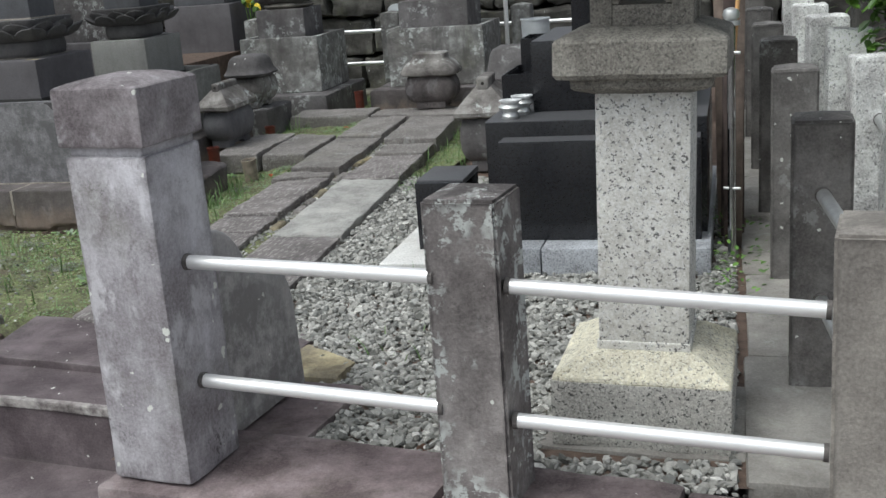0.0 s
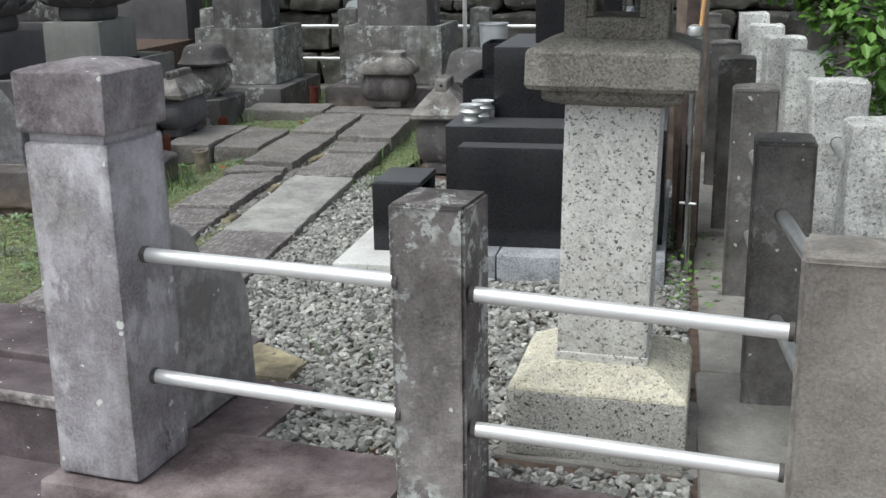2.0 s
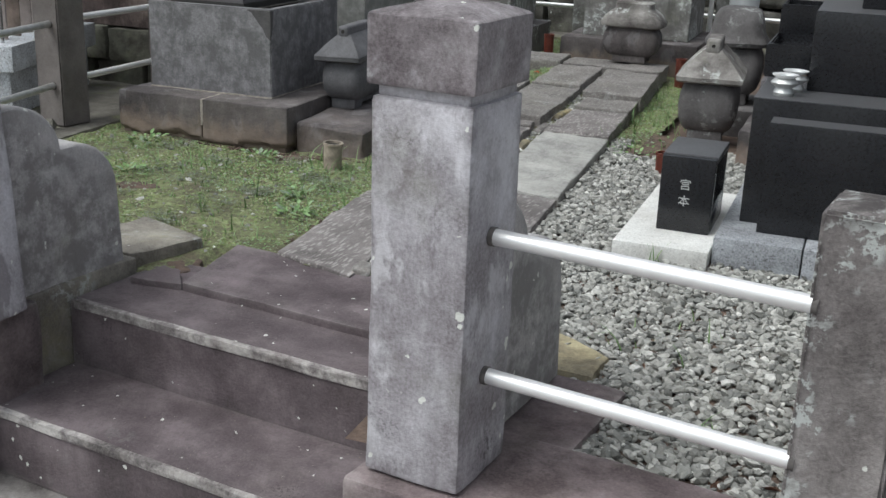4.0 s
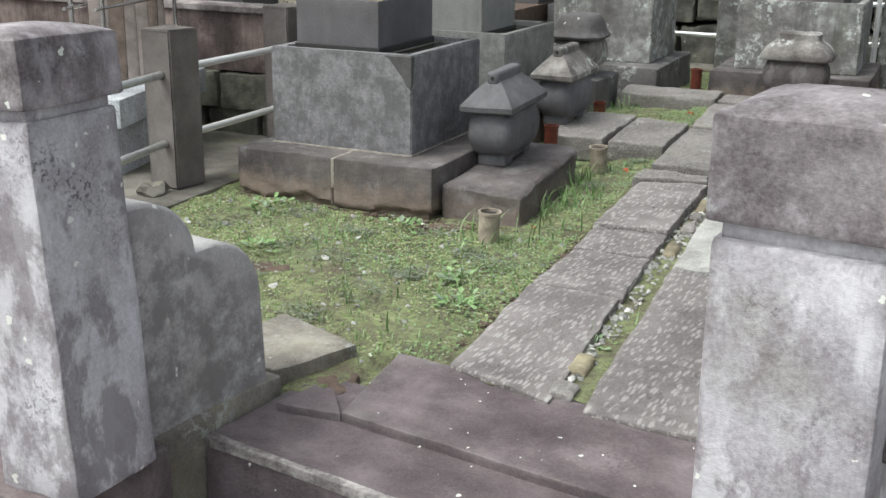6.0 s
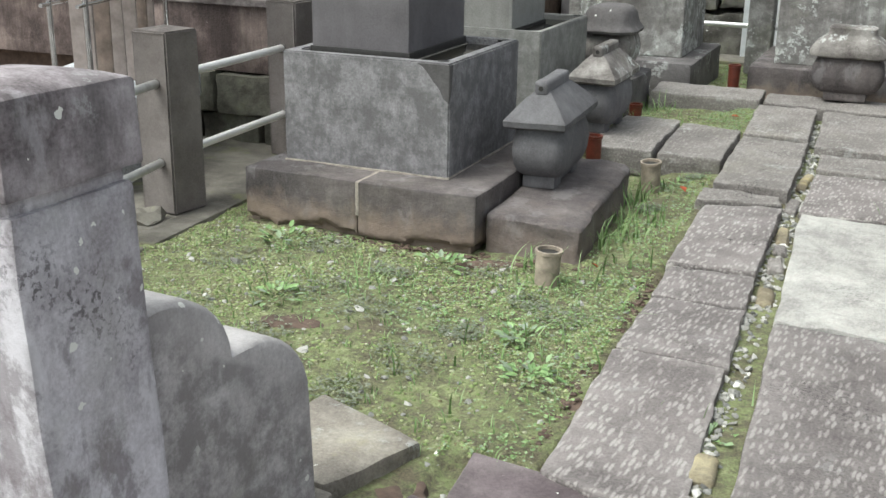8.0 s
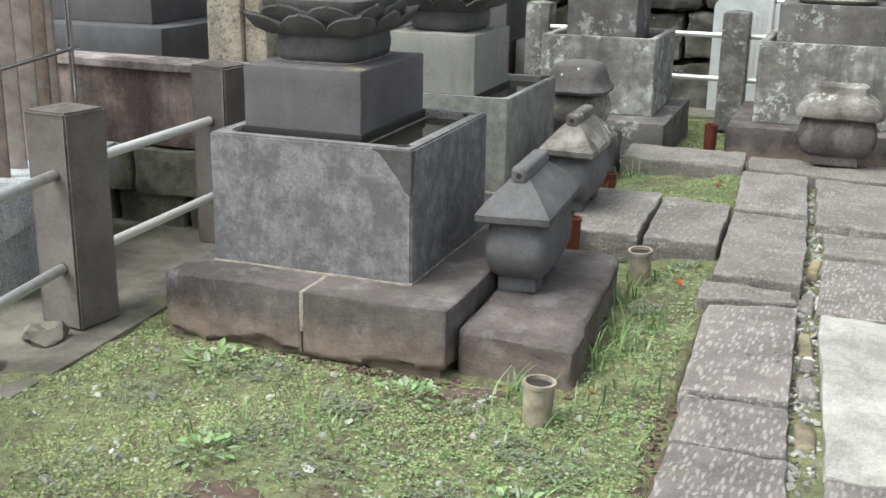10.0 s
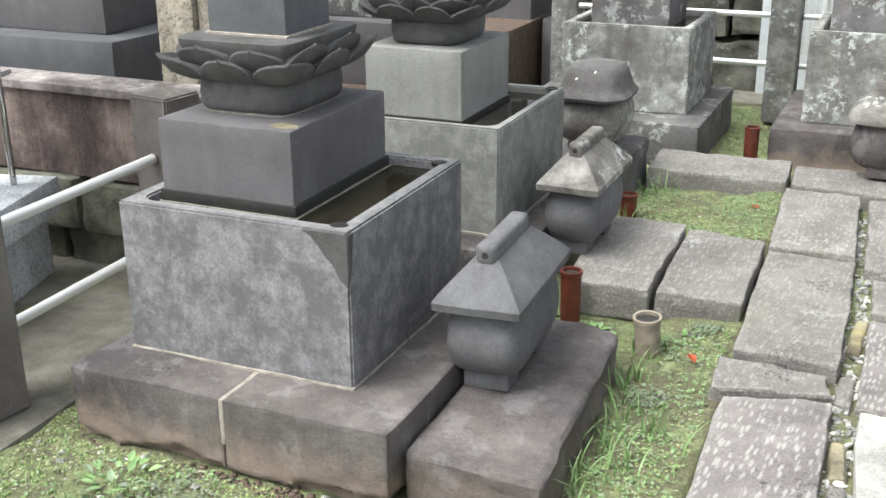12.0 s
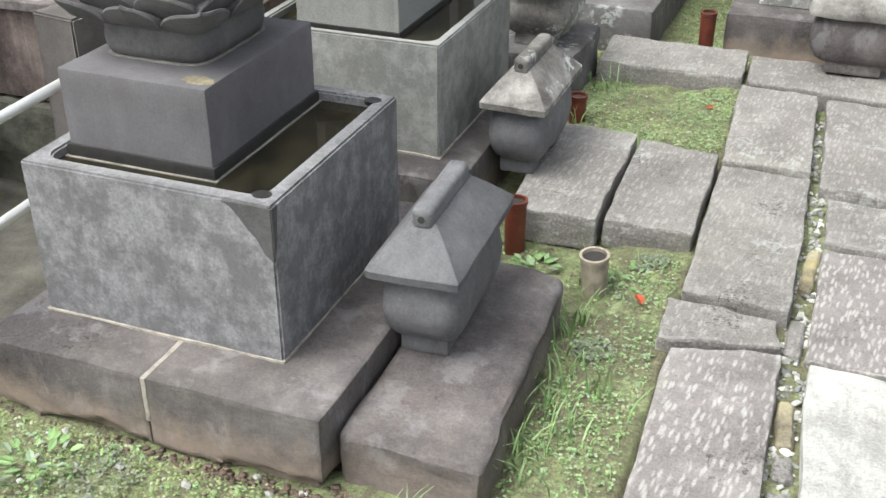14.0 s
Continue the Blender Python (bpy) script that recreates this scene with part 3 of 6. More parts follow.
tagged(part("ground", sheet(-90, 90, -90, 90, 8, 8, lambda x, y: STREET), M_STREET), "grey worn street paving in front of the graves", "ground", kind="structure")

# the raised bed of the graveyard behind the street
bed = block(-14, 12, 0.0, 16, STREET - 0.1, -0.03, bevel=0, cuts=0, amp=0)
for v in bed.verts:
    if v.co.y < 1:
        v.co.y = 2.30 - 0.1317 * (v.co.x + 1.15) + 0.05
tagged(part("plot_ground", bed, M_SOIL), "damp brown earth of the raised grave plots", "ground", kind="structure")


def lawn_height(x, y):
    p = Vector((x, y, 0))
    f = FRONT.inverted() @ p
    if f.y < 0.60 or (f.x > -1.25 and f.y < 0.90):
        return -0.05 if f.y < 0.6 else -0.014
    if y > 2.85 and y < 6.45 and -2.09 - 0.03 * (y - 2.9) < x < -1.46 - 0.05 * (y - 2.8):
        return -0.02
    if x > -1.44 - 0.05 * (y - 2.8) and y < 4.75:
        return -0.035
    rise = 0.030 * math.exp(-((x + 2.20) / 0.16) ** 2) * min(1.0, max(0.0, (y - 3.9) / 0.8))
    rise += 0.040 * math.exp(-((x + 2.45) / 0.30) ** 4) * min(1.0, max(0.0, (y - 5.75) / 0.2)) * (1.0 if y < 6.6 else 0.0)
    return rise + 0.006 + 0.016 * noise.noise(p * 3.1) + 0.010 * noise.noise(p * 9) + 0.006 * noise.noise(p * 27)


lawn = tagged(part("lawn", sheet(-3.75, -1.40, 2.45, 8.6, 110, 250, lawn_height), M_EARTH, sharp=180),
              "mossy green lawn of low weeds and bare earth", "lawn", kind="structure")


def gravel_height(x, y):
    return 0.010 + 0.010 * noise.noise(Vector((x * 2.5, y * 2.5, 3)))


tagged(part("gravel_bed", sheet(-1.66, -1.415, 2.86, 4.9, 8, 50, gravel_height), M_SOIL, sharp=180), "dark soil edge beside the stone path", "ground", kind="structure")
gravel_bed = tagged(part("gravel_bed", sheet(-1.42, 0.02, 2.02, 5.2, 40, 80, gravel_height), M_SOIL, sharp=180), "dark soil bed under grey gravel", "ground", kind="structure")

# steps and landing between the entrance pillars, in the fence's own directions
steps = thing("entrance_steps", "purple-brown stone steps with pale chipped edges", "steps", FRONT, kind="structure")
part("step", block(-1.33, -0.19, 0.34, 0.74, -0.19, 0.0, bevel=0.012, cuts=7, amp=0.004, seed=1), M_STEP, steps)
part("step", block(-1.325, -0.195, 0.04, 0.36, STREET, -0.18, bevel=0.012, cuts=7, amp=0.004, seed=2), M_STEP, steps)
part("chipped_edge", block(-1.31, -0.20, 0.3345, 0.356, -0.022, 0.0035, bevel=0.004, cuts=9, amp=0.004, seed=11, scale=30), M_EDGE, steps, "pale chipped edge")
part("chipped_edge", block(-1.31, -0.21, 0.0345, 0.052, -0.200, -0.1765, bevel=0.004, cuts=9, amp=0.004, seed=12, scale=30), M_EDGE, steps, "pale chipped edge")
landing = thing("landing", "purple-brown landing slabs, one cracked across a corner", "paving", FRONT, kind="structure")
part("landing_slab", quad_block([(-1.125, 0.553), (-0.17, 0.548), (-0.17, 0.905), (-1.212, 0.897)], -0.08, 0.022, bevel=0.004, cuts=6, amp=0.003, seed=3), M_STEP, landing)
part("landing_slab", quad_block([(-1.285, 0.520), (-1.130, 0.551), (-1.206, 0.632), (-1.272, 0.645)], -0.06, 0.018, bevel=0.004, cuts=3, amp=0.003, seed=4), M_STEP, landing)
kerb = thing("kerb", "low reddish stone kerb carrying the fence", "kerb", FRONT, kind="structure")
part("kerb_stone", block(-0.155, 0.56, -0.118, 0.205, STREET, 0.056, bevel=0.012, cuts=6, amp=0.005, seed=5), M_KERB, kerb)
part("kerb_stone", block(0.565, 1.02, -0.112, 0.20, STREET, 0.046, bevel=0.012, cuts=6, amp=0.005, seed=6), M_KERB, kerb)
part("kerb_stone", block(1.025, 1.75, -0.10, 0.20, STREET, 0.03, bevel=0.012, cuts=6, amp=0.005, seed=7), M_KERB, kerb)
part("kerb_stone", block(-0.19, 0.145, 0.21, 0.56, -0.3, 0.03, bevel=0.012, cuts=5, amp=0.006, seed=8), M_KERB, kerb)
part("kerb_stone", quad_block([(-0.17, 0.565), (0.06, 0.565), (0.045, 0.71), (-0.14, 0.80)], -0.1, 0.035, bevel=0.01, cuts=4, amp=0.008, seed=9), M_MOSSY, kerb, "yellow-mossed stone")
part("kerb_stone", block(-1.60, -1.285, -0.095, 0.205, STREET, 0.044, bevel=0.012, cuts=6, amp=0.005, seed=10), M_KERB, kerb)
part("kerb_stone", block(-1.60, -1.335, 0.207, 0.601, STREET, 0.04, bevel=0.008, cuts=6, amp=0.005, seed=11), M_MOSSY_GREY, kerb, "mossy pale kerb stone")
part("kerb_stone", quad_block([(-1.60, 0.603), (-1.360, 0.603), (-1.305, 0.85), (-1.60, 0.92)], -0.1, 0.041, bevel=0.008, cuts=4, amp=0.006, seed=12), M_MOSSY_GREY, kerb, "yellow-mossed pale stone")
part("kerb_stone", quad_block([(-2.70, 0.215), (-1.608, 0.215), (-1.66, 0.83), (-2.65, 0.93)], -0.1, 0.045, bevel=0.014, cuts=7, amp=0.006, seed=14), M_SLAB_PALE, kerb, "smooth pale corner slab")
part("kerb_stone", block(-2.9, -1.605, -0.07, 0.20, STREET, 0.03, bevel=0.012, cuts=6, amp=0.005, seed=13), M_KERB, kerb)

# concrete strip and retaining wall beyond the fence of the plot
tagged(part("concrete_strip", quad_block([(-4.6, 3.2), (-3.62, 3.45), (-3.66, 5.05), (-4.9, 5.05)], -0.2, 0.015, bevel=0.01, cuts=6, amp=0.006, seed=14), M_CONC),
       "rough grey concrete strip stained with yellow-green moss", "paving", kind="structure")
wall_a = thing("wall_west", "stained concrete retaining wall on damp mossy blocks", "wall", kind="structure")
part("panel", block(-6.4, -3.74, 5.02, 5.14, 0.31, 0.585, bevel=0.006, cuts=5, amp=0.003, seed=15), M_WALL, wall_a)
part("coping", block(-6.4, -3.74, 5.00, 5.16, 0.586, 0.615, bevel=0.008, cuts=6, amp=0.003, seed=16), M_WALL_TOP, wall_a, "lichened coping")
for i, (a, b) in enumerate(((-4.75, -4.26), (-4.245, -3.95), (-3.935, -3.6))):
    part("block", block(a, b, 4.985, 5.15, 0.135, 0.305, bevel=0.015, cuts=4, amp=0.012, seed=20 + i), M_WALL_MOSS, wall_a)
    part("block", block(a - 0.1, b - 0.115, 5.02, 5.15, -0.2, 0.128, bevel=0.015, cuts=4, amp=0.012, seed=30 + i), M_WALL_MOSS, wall_a)


# ---- fence: pillars, posts, rails ----
def pillar(u0, v0, z0, turned, lean, label, seed, deep=0.0):
    th = thing("entrance_pillar", label, "pillar", FRONT @ pose(u0, v0, z0, 0, lean, turned), "entrance pillars")
    part("shaft", block(-0.095, 0.095, -0.095, 0.095 + deep, 0, 0.690, bevel=0.009, cuts=7, amp=0.003, seed=40 + seed, taper=0.012), M_PILLAR, th)
    part("neck", block(-0.086, 0.086, -0.086, 0.086 + deep, 0.687, 0.716, bevel=0.005, cuts=2, amp=0.002, seed=42), M_PILLAR, th)
    bm = block(-0.101, 0.101, -0.101, 0.101 + 1.6 * deep, 0.708, 0.822, bevel=0.006, cuts=7, amp=0.0016, seed=44 + seed)
    for v in bm.verts:
        if v.co.z > 0.8:
            r = max(abs(v.co.x) / 0.101, abs(v.co.y - deep / 2) / (0.101 + deep / 2))
            v.co.z += 0.020 * (1 - r ** 2.4)
    part("cap", bm, M_PILLAR_CAP, th, "dark-stained domed cap", sharp=18)
    return th


def wing_stone(u0, v0, z0, turned, label, seed, long):
    """A low slab with two rounded steps in its top, running back from a pillar."""
    w = thing("wing_stone", label, "wing stone", FRONT @ pose(u0, v0, z0, 0, 0, turned), "entrance wing stones")
    prof = [(0.0, 0.462), (0.03, 0.488)]
    for k in range(9):
        a = math.pi / 2 * k / 8
        prof.append((0.055 + 0.118 * math.sin(a) ** 1.1, 0.365 + 0.125 * math.cos(a)))
    for k in range(9):
        a = math.pi / 2 * k / 8
        prof.append((0.205 + 0.13 * math.sin(a), 0.225 + 0.140 * math.cos(a)))
    prof.append((0.345, 0.0))
    prof = [(py * long, pz) for py, pz in prof]
    rings = []
    for x in (-0.055, -0.047, -0.02, 0.02, 0.047, 0.055):
        e = 0.006 if abs(x) > 0.05 else 0.0
        rings.append([(x, 0.0, 0.0)] + [(x, py - e, pz - e) for py, pz in prof[:-1]] + [(x, prof[-1][0] - e, 0.0)])
    wb = loft(rings)
    roughen(wb, 0.003, 12, 3 + seed)
    part("slab", wb, M_WING, w, sharp=50)


pillar(-0.037, 0.0172, 0.058, 0, 0, "grey weathered stone entrance pillar with a domed cap and white lichen", 0)
pillar(-1.347, 0.036, 0.041, 5, -3.0, "grey weathered stone entrance pillar with a domed cap, moss-tinged side", 1, 0.016)
wing_stone(-0.065, 0.122, 0.040, 0, "low stepped stone wing with rounded tops behind the pillar", 0, 1.19)
wing_stone(-1.400, 0.166, 0.036, 0, "low stepped stone wing with rounded tops, mossy at its foot", 1, 1.165)


def post_mesh(w, h, seed, peak=0.012, panel=True):
    bm = bmesh.new()
    bmesh.ops.create_cube(bm, size=1)
    for v in bm.verts:
        v.co = Vector((v.co.x * w, v.co.y * w, (v.co.z + 0.5) * h))
    if panel:
        side = [f for f in bm.faces if abs(f.normal.z) < 0.1]
        r = bmesh.ops.inset_individual(bm, faces=side, thickness=0.022, depth=0.0)
        for f in side:
            c = f.calc_center_median()
            d = Vector((c.x, c.y, 0)).normalized()
            for v in f.verts:
                v.co -= d * 0.005
                if v.co.z < h * 0.5:
                    v.co.z = 0.004
    bmesh.ops.bevel(bm, geom=[e for e in bm.edges if len(e.link_faces) == 2 and e.calc_face_angle() > 0.5], offset=0.006, segments=2, affect="EDGES")
    top = [f for f in bm.faces if f.normal.z > 0.9 and f.calc_center_median().z > h - 0.02]
    for f in top:
        bmesh.ops.poke(bm, faces=[f])
    for v in bm.verts:
        if v.co.z > h - 0.002 and abs(v.co.x) < w * 0.2:
            v.co.z += peak
    roughen(bm, 0.0025, 14, seed)
    return bm


def fence_post(at, w, h, mat, label, seed, group, panel=True):
    th = thing("fence_post", label, "fence post", at, group)
    part("shaft", post_mesh(w, h, seed, panel=panel), mat, th, sharp=30)
    return th


fence_post(FRONT @ pose(0.656, 0.072, 0.02), 0.144, 0.636, M_POST, "dark square stone fence post blotched with pale lichen", 50, "front fence posts")
fence_post(FRONT @ pose(1.377, 0.075, 0.02), 0.170, 0.594, M_POST_LIGHT, "sandy grey square stone corner post with a raised panel", 51, "front fence posts")


def rail(p, q, r=0.0145, label="polished stainless steel rail between the stone posts", mat=None):
    th = thing("rail", label, "rail", None, "fence rails")
    part("pipe", tube(p, q, r, 20), mat or M_STEEL, th)
    d = (Vector(q) - Vector(p)).normalized()
    # dark rings added where the pipe enters the stone, with no joint there
    part("end_ring", tube(Vector(p) - d * 0.005, Vector(p) + d * 0.004, r * 1.15, 16), M_END_RING, th, "dark ring added at the rail end")
    part("end_ring", tube(Vector(q) - d * 0.004, Vector(q) + d * 0.005, r * 1.15, 16), M_END_RING, th, "dark ring added at the rail end")


for p, q in (((-1.087, 1.900, 0.517), (-0.562, 1.838, 0.507)), ((-1.087, 1.897, 0.262), (-0.562, 1.838, 0.247)),
             ((-0.419, 1.836, 0.490), (0.130, 1.800, 0.463)), ((-0.419, 1.836, 0.226), (0.130, 1.800, 0.203))):
    rail(p, q)

# dark posts beside the lantern, with rails running back
ROWY = (2.585, 3.46, 4.28, 5.10, 5.95, 6.8)
for i, y in enumerate(ROWY):
    fence_post(pose(0.172 - 0.017 * i, y, 0.0, 0, 0, -2), 0.135, 0.66 + 0.006 * (i % 3), M_DARKPOST, "dark weathered square stone post of the boundary fence", 55 + i, "boundary fence posts")
for i in range(len(ROWY) - 1):
    for z in (0.47, 0.22):
        rail((0.174 - 0.017 * i, ROWY[i] + 0.068, z), (0.174 - 0.017 * (i + 1), ROWY[i + 1] - 0.068, z), 0.016, "dull grey steel rail between dark stone posts", M_STEEL_DULL)
for z in (0.49, 0.24):
    rail(tuple(FRONT @ Vector((1.37, 0.16, z - 0.02))), (0.172, ROWY[0] - 0.068, z), 0.016, "dull grey steel rail between dark stone posts", M_STEEL_DULL)
aisle = thing("boundary_kerb", "pale grey kerb stones along the boundary posts", "kerb", kind="structure")
for i in range(7):
    y = 2.02 + i * 0.72
    part("kerb_stone", block(0.0 + 0.01 * (i % 2), 0.30, y, y + 0.70, -0.2, 0.025 - 0.006 * (i % 3), bevel=0.012, cuts=4, amp=0.007, seed=60 + i), M_KERB_PALE, aisle)
# the neighbour's pale rough granite posts
for i, (x, y, h) in enumerate(((0.40, 2.72, 0.70), (0.385, 3.40, 0.72), (0.362, 4.02, 0.74), (0.345, 4.78, 0.73), (0.33, 5.6, 0.72), (0.32, 6.5, 0.72))):
    th = thing("granite_post", "pale rough-hewn granite post of the neighbouring fence", "fence post", pose(x, y, -0.02, 0, 0, 4 * (i % 2)), "granite posts")
    part("shaft", block(-0.078, 0.078, -0.07, 0.07, 0, h, bevel=0.014, cuts=7, amp=0.008, seed=70 + i, scale=14), M_GRANITE_ROUGH, th)
for i, (y0, y1) in enumerate(((2.72, 3.40), (3.40, 4.02))):
    rail((0.395, y0 + 0.07, 0.50), (0.385, y1 - 0.07, 0.52), 0.017, "grey painted steel rail between granite posts", M_STEEL_DULL)
tagged(part("neighbour_path", block(0.31, 3.0, 1.9, 9, -0.25, -0.022, bevel=0.01, cuts=4, amp=0.01, seed=77), M_CONC), "worn grey stone floor of the neighbouring plot", "paving", kind="structure")

# fence along the far side of the lawn
fence_post(pose(-3.80, 4.09, 0.015, 0, 0, -8), 0.15, 0.605, M_POST_SIDE, "brown-grey square stone post with a raised panel", 80, "side fence posts")
fence_post(pose(-3.84, 4.945, 0.015, 0, 0, -8), 0.145, 0.62, M_POST_SIDE, "brown-grey square stone post with a raised panel", 81, "side fence posts")
fence_post(pose(-3.62, 2.9, 0.0, 0, 0, -8), 0.15, 0.60, M_POST_SIDE, "brown-grey square stone post with a raised panel", 82, "side fence posts")
for z in (0.452, 0.19):
    rail((-3.80, 4.165, z + 0.01), (-3.845, 4.872, z), 0.0145)
    rail((-3.63, 2.975, z), (-3.79, 4.015, z), 0.0145, "dull stainless steel rail between stone posts", M_STEEL_DULL)
for i, (x, y, s) in enumerate(((-3.80, 3.93, 0.06), (-3.93, 3.80, 0.065), (-3.80, 3.70, 0.05))):
    bm = bmesh.new()
    bmesh.ops.create_icosphere(bm, subdivisions=2, radius=s)
    for v in bm.verts:
        v.co.z = max(v.co.z * 0.42, -0.3 * s)
    roughen(bm, s * 0.5, 22, 83 + i)
    tagged(part("rubble", bm, M_CONC, at=pose(x, y, 0.03), sharp=12), "broken piece of mossy concrete on the strip", "stone", "rubble pieces")


# ---- path of stone slabs ----
pavement = tagged(part("pavement", quad_block([(-2.13, 2.86), (-1.43, 2.80), (-1.62, 6.8), (-2.22, 6.8)], -0.10, -0.002, bevel=0, cuts=6, amp=0.004, seed=90), M_SOIL),
                  "path of two rows of tooled purple-brown stone slabs", "paving", kind="structure")
SLABS = (
    ("a", (-2.086, 2.918), (-1.802, 2.828), (-1.838, 3.500), (-2.105, 3.507), 0.050, M_SLAB),
    ("a", (-2.103, 3.515), (-1.838, 3.508), (-1.858, 3.900), (-2.108, 3.892), 0.051, M_SLAB),
    ("a", (-2.112, 3.902), (-1.862, 3.908), (-1.874, 4.150), (-2.110, 4.140), 0.052, M_SLAB),
    ("a", (-2.128, 4.150), (-1.876, 4.158), (-1.897, 4.852), (-2.146, 4.790), 0.060, M_SLAB),
    ("b", (-2.178, 4.800), (-1.902, 4.864), (-1.924, 4.990), (-2.190, 5.005), 0.070, M_SLAB_PLAIN),
    ("b", (-2.160, 5.015), (-1.895, 5.000), (-1.917, 5.768), (-2.183, 5.765), 0.090, M_SLAB_PLAIN),
    ("b", (-2.185, 5.778), (-1.920, 5.782), (-1.955, 6.420), (-2.220, 6.450), 0.102, M_SLAB_PLAIN),
    ("c", (-1.724, 2.815), (-1.432, 2.797), (-1.492, 3.846), (-1.785, 3.852), 0.048, M_SLAB),
    ("c", (-1.783, 3.861), (-1.493, 3.855), (-1.545, 4.845), (-1.838, 4.850), 0.050, M_SLAB_PALE),
    ("c", (-1.842, 4.858), (-1.552, 4.856), (-1.578, 5.400), (-1.852, 5.405), 0.056, M_SLAB),
    ("c", (-1.848, 5.418), (-1.582, 5.412), (-1.592, 5.690), (-1.862, 5.708), 0.070, M_SLAB_PLAIN),
    ("c", (-1.888, 5.718), (-1.580, 5.690), (-1.632, 6.410), (-1.922, 6.400), 0.100, M_SLAB_PLAIN),
    ("d", (-2.752, 6.490), (-2.222, 6.478), (-2.240, 6.780), (-2.766, 6.800), 0.110, M_SLAB_PLAIN),
    ("d", (-2.205, 6.462), (-1.630, 6.425), (-1.640, 6.760), (-2.225, 6.775), 0.108, M_SLAB_PLAIN),
    ("e", (-2.430, 5.280), (-2.183, 5.276), (-2.194, 5.806), (-2.444, 5.830), 0.108, M_SLAB_PLAIN),
    ("e", (-2.700, 5.235), (-2.446, 5.250), (-2.458, 5.850), (-2.712, 5.880), 0.110, M_SLAB_PLAIN),
)
for i, (_, a, b, c, d, z, mat) in enumerate(SLABS):
    tilt = [z + 0.006 * math.sin(i * 2.1 + k) for k in range(4)]
    if a[1] < 2.95:
        tilt[0] = tilt[1] = 0.032
    part("slab", quad_block([a, b, c, d], z - 0.10, z, bevel=0.009, cuts=11, amp=0.0065, seed=100 + i, scale=13, tops=tilt), mat, pavement)
def joint_height(y):
    return 0.026 + 0.034 * min(1.0, max(0.0, (y - 4.7) / 1.2))


part("joint_soil", sheet(-1.97, -1.70, 2.87, 6.40, 8, 90, lambda x, y: joint_height(y) + 0.008 * noise.noise(Vector((x * 20, y * 20, 1)))), M_EARTH, pavement, "mossy soil in the joint", sharp=180)
# rounded filler stones between the two rows
for i, (x, y, lx, ly, mat) in enumerate(((-1.80, 3.05, 0.05, 0.10, M_MOSSY), (-1.845, 4.33, 0.045, 0.13, M_SLAB_PLAIN), (-1.833, 4.05, 0.045, 0.12, M_MOSSY), (-1.862, 4.62, 0.04, 0.16, M_MOSSY),
                                         (-1.875, 4.95, 0.045, 0.15, M_SLAB_PLAIN), (-1.872, 5.28, 0.035, 0.22, M_MOSSY), (-1.79, 2.90, 0.06, 0.07, M_SLAB_PLAIN), (-1.85, 4.47, 0.04, 0.08, M_SLAB_PLAIN))):
    bm = block(-lx / 2, lx / 2, -ly / 2, ly / 2, -0.03, 0.045, bevel=0.014, cuts=3, amp=0.006, seed=120 + i, scale=20, segs=3)
    part("filler_stone", bm, mat, pavement, at=pose(x, y, joint_height(y) - 0.028, 0, 0, 3 + 5 * math.sin(i)))


# ---- tombs ----
def basin_tank(x0, x1, y0, y1, z0, z1, wall=0.055, deep=0.05, seed=0, round_in=0.035, chip=False):
    bm = bmesh.new()
    bmesh.ops.create_cube(bm, size=1)
    for v in bm.verts:
        v.co = Vector(((x0 + x1) / 2 + v.co.x * (x1 - x0), (y0 + y1) / 2 + v.co.y * (y1 - y0), (z0 + z1) / 2 + v.co.z * (z1 - z0)))
    bm.normal_update()
    top = max(bm.faces, key=lambda f: f.calc_center_median().z)
    bmesh.ops.inset_individual(bm, faces=[top], thickness=wall, depth=0.0)
    ext = bmesh.ops.extrude_face_region(bm, geom=[top])
    down = [g for g in ext["geom"] if isinstance(g, bmesh.types.BMVert)]
    bmesh.ops.translate(bm, verts=down, vec=(0, 0, -deep))
    if top.is_valid:
        bmesh.ops.delete(bm, geom=[top], context="FACES")
    bm.normal_update()
    inner = [e for e in bm.edges if abs(e.verts[0].co.z - e.verts[1].co.z) > deep * 0.8 and abs(e.verts[0].co.z - e.verts[1].co.z) < deep * 1.2]
    bmesh.ops.bevel(bm, geom=inner, offset=round_in, segments=5, affect="EDGES", profile=0.5)
    bm.normal_update()
    hard = [e for e in bm.edges if len(e.link_faces) == 2 and e.calc_face_angle() > 0.9]
    bmesh.ops.bevel(bm, geom=hard, offset=0.005, segments=2, affect="EDGES")
    roughen(bm, 0.0012, 9, seed)
    return bm


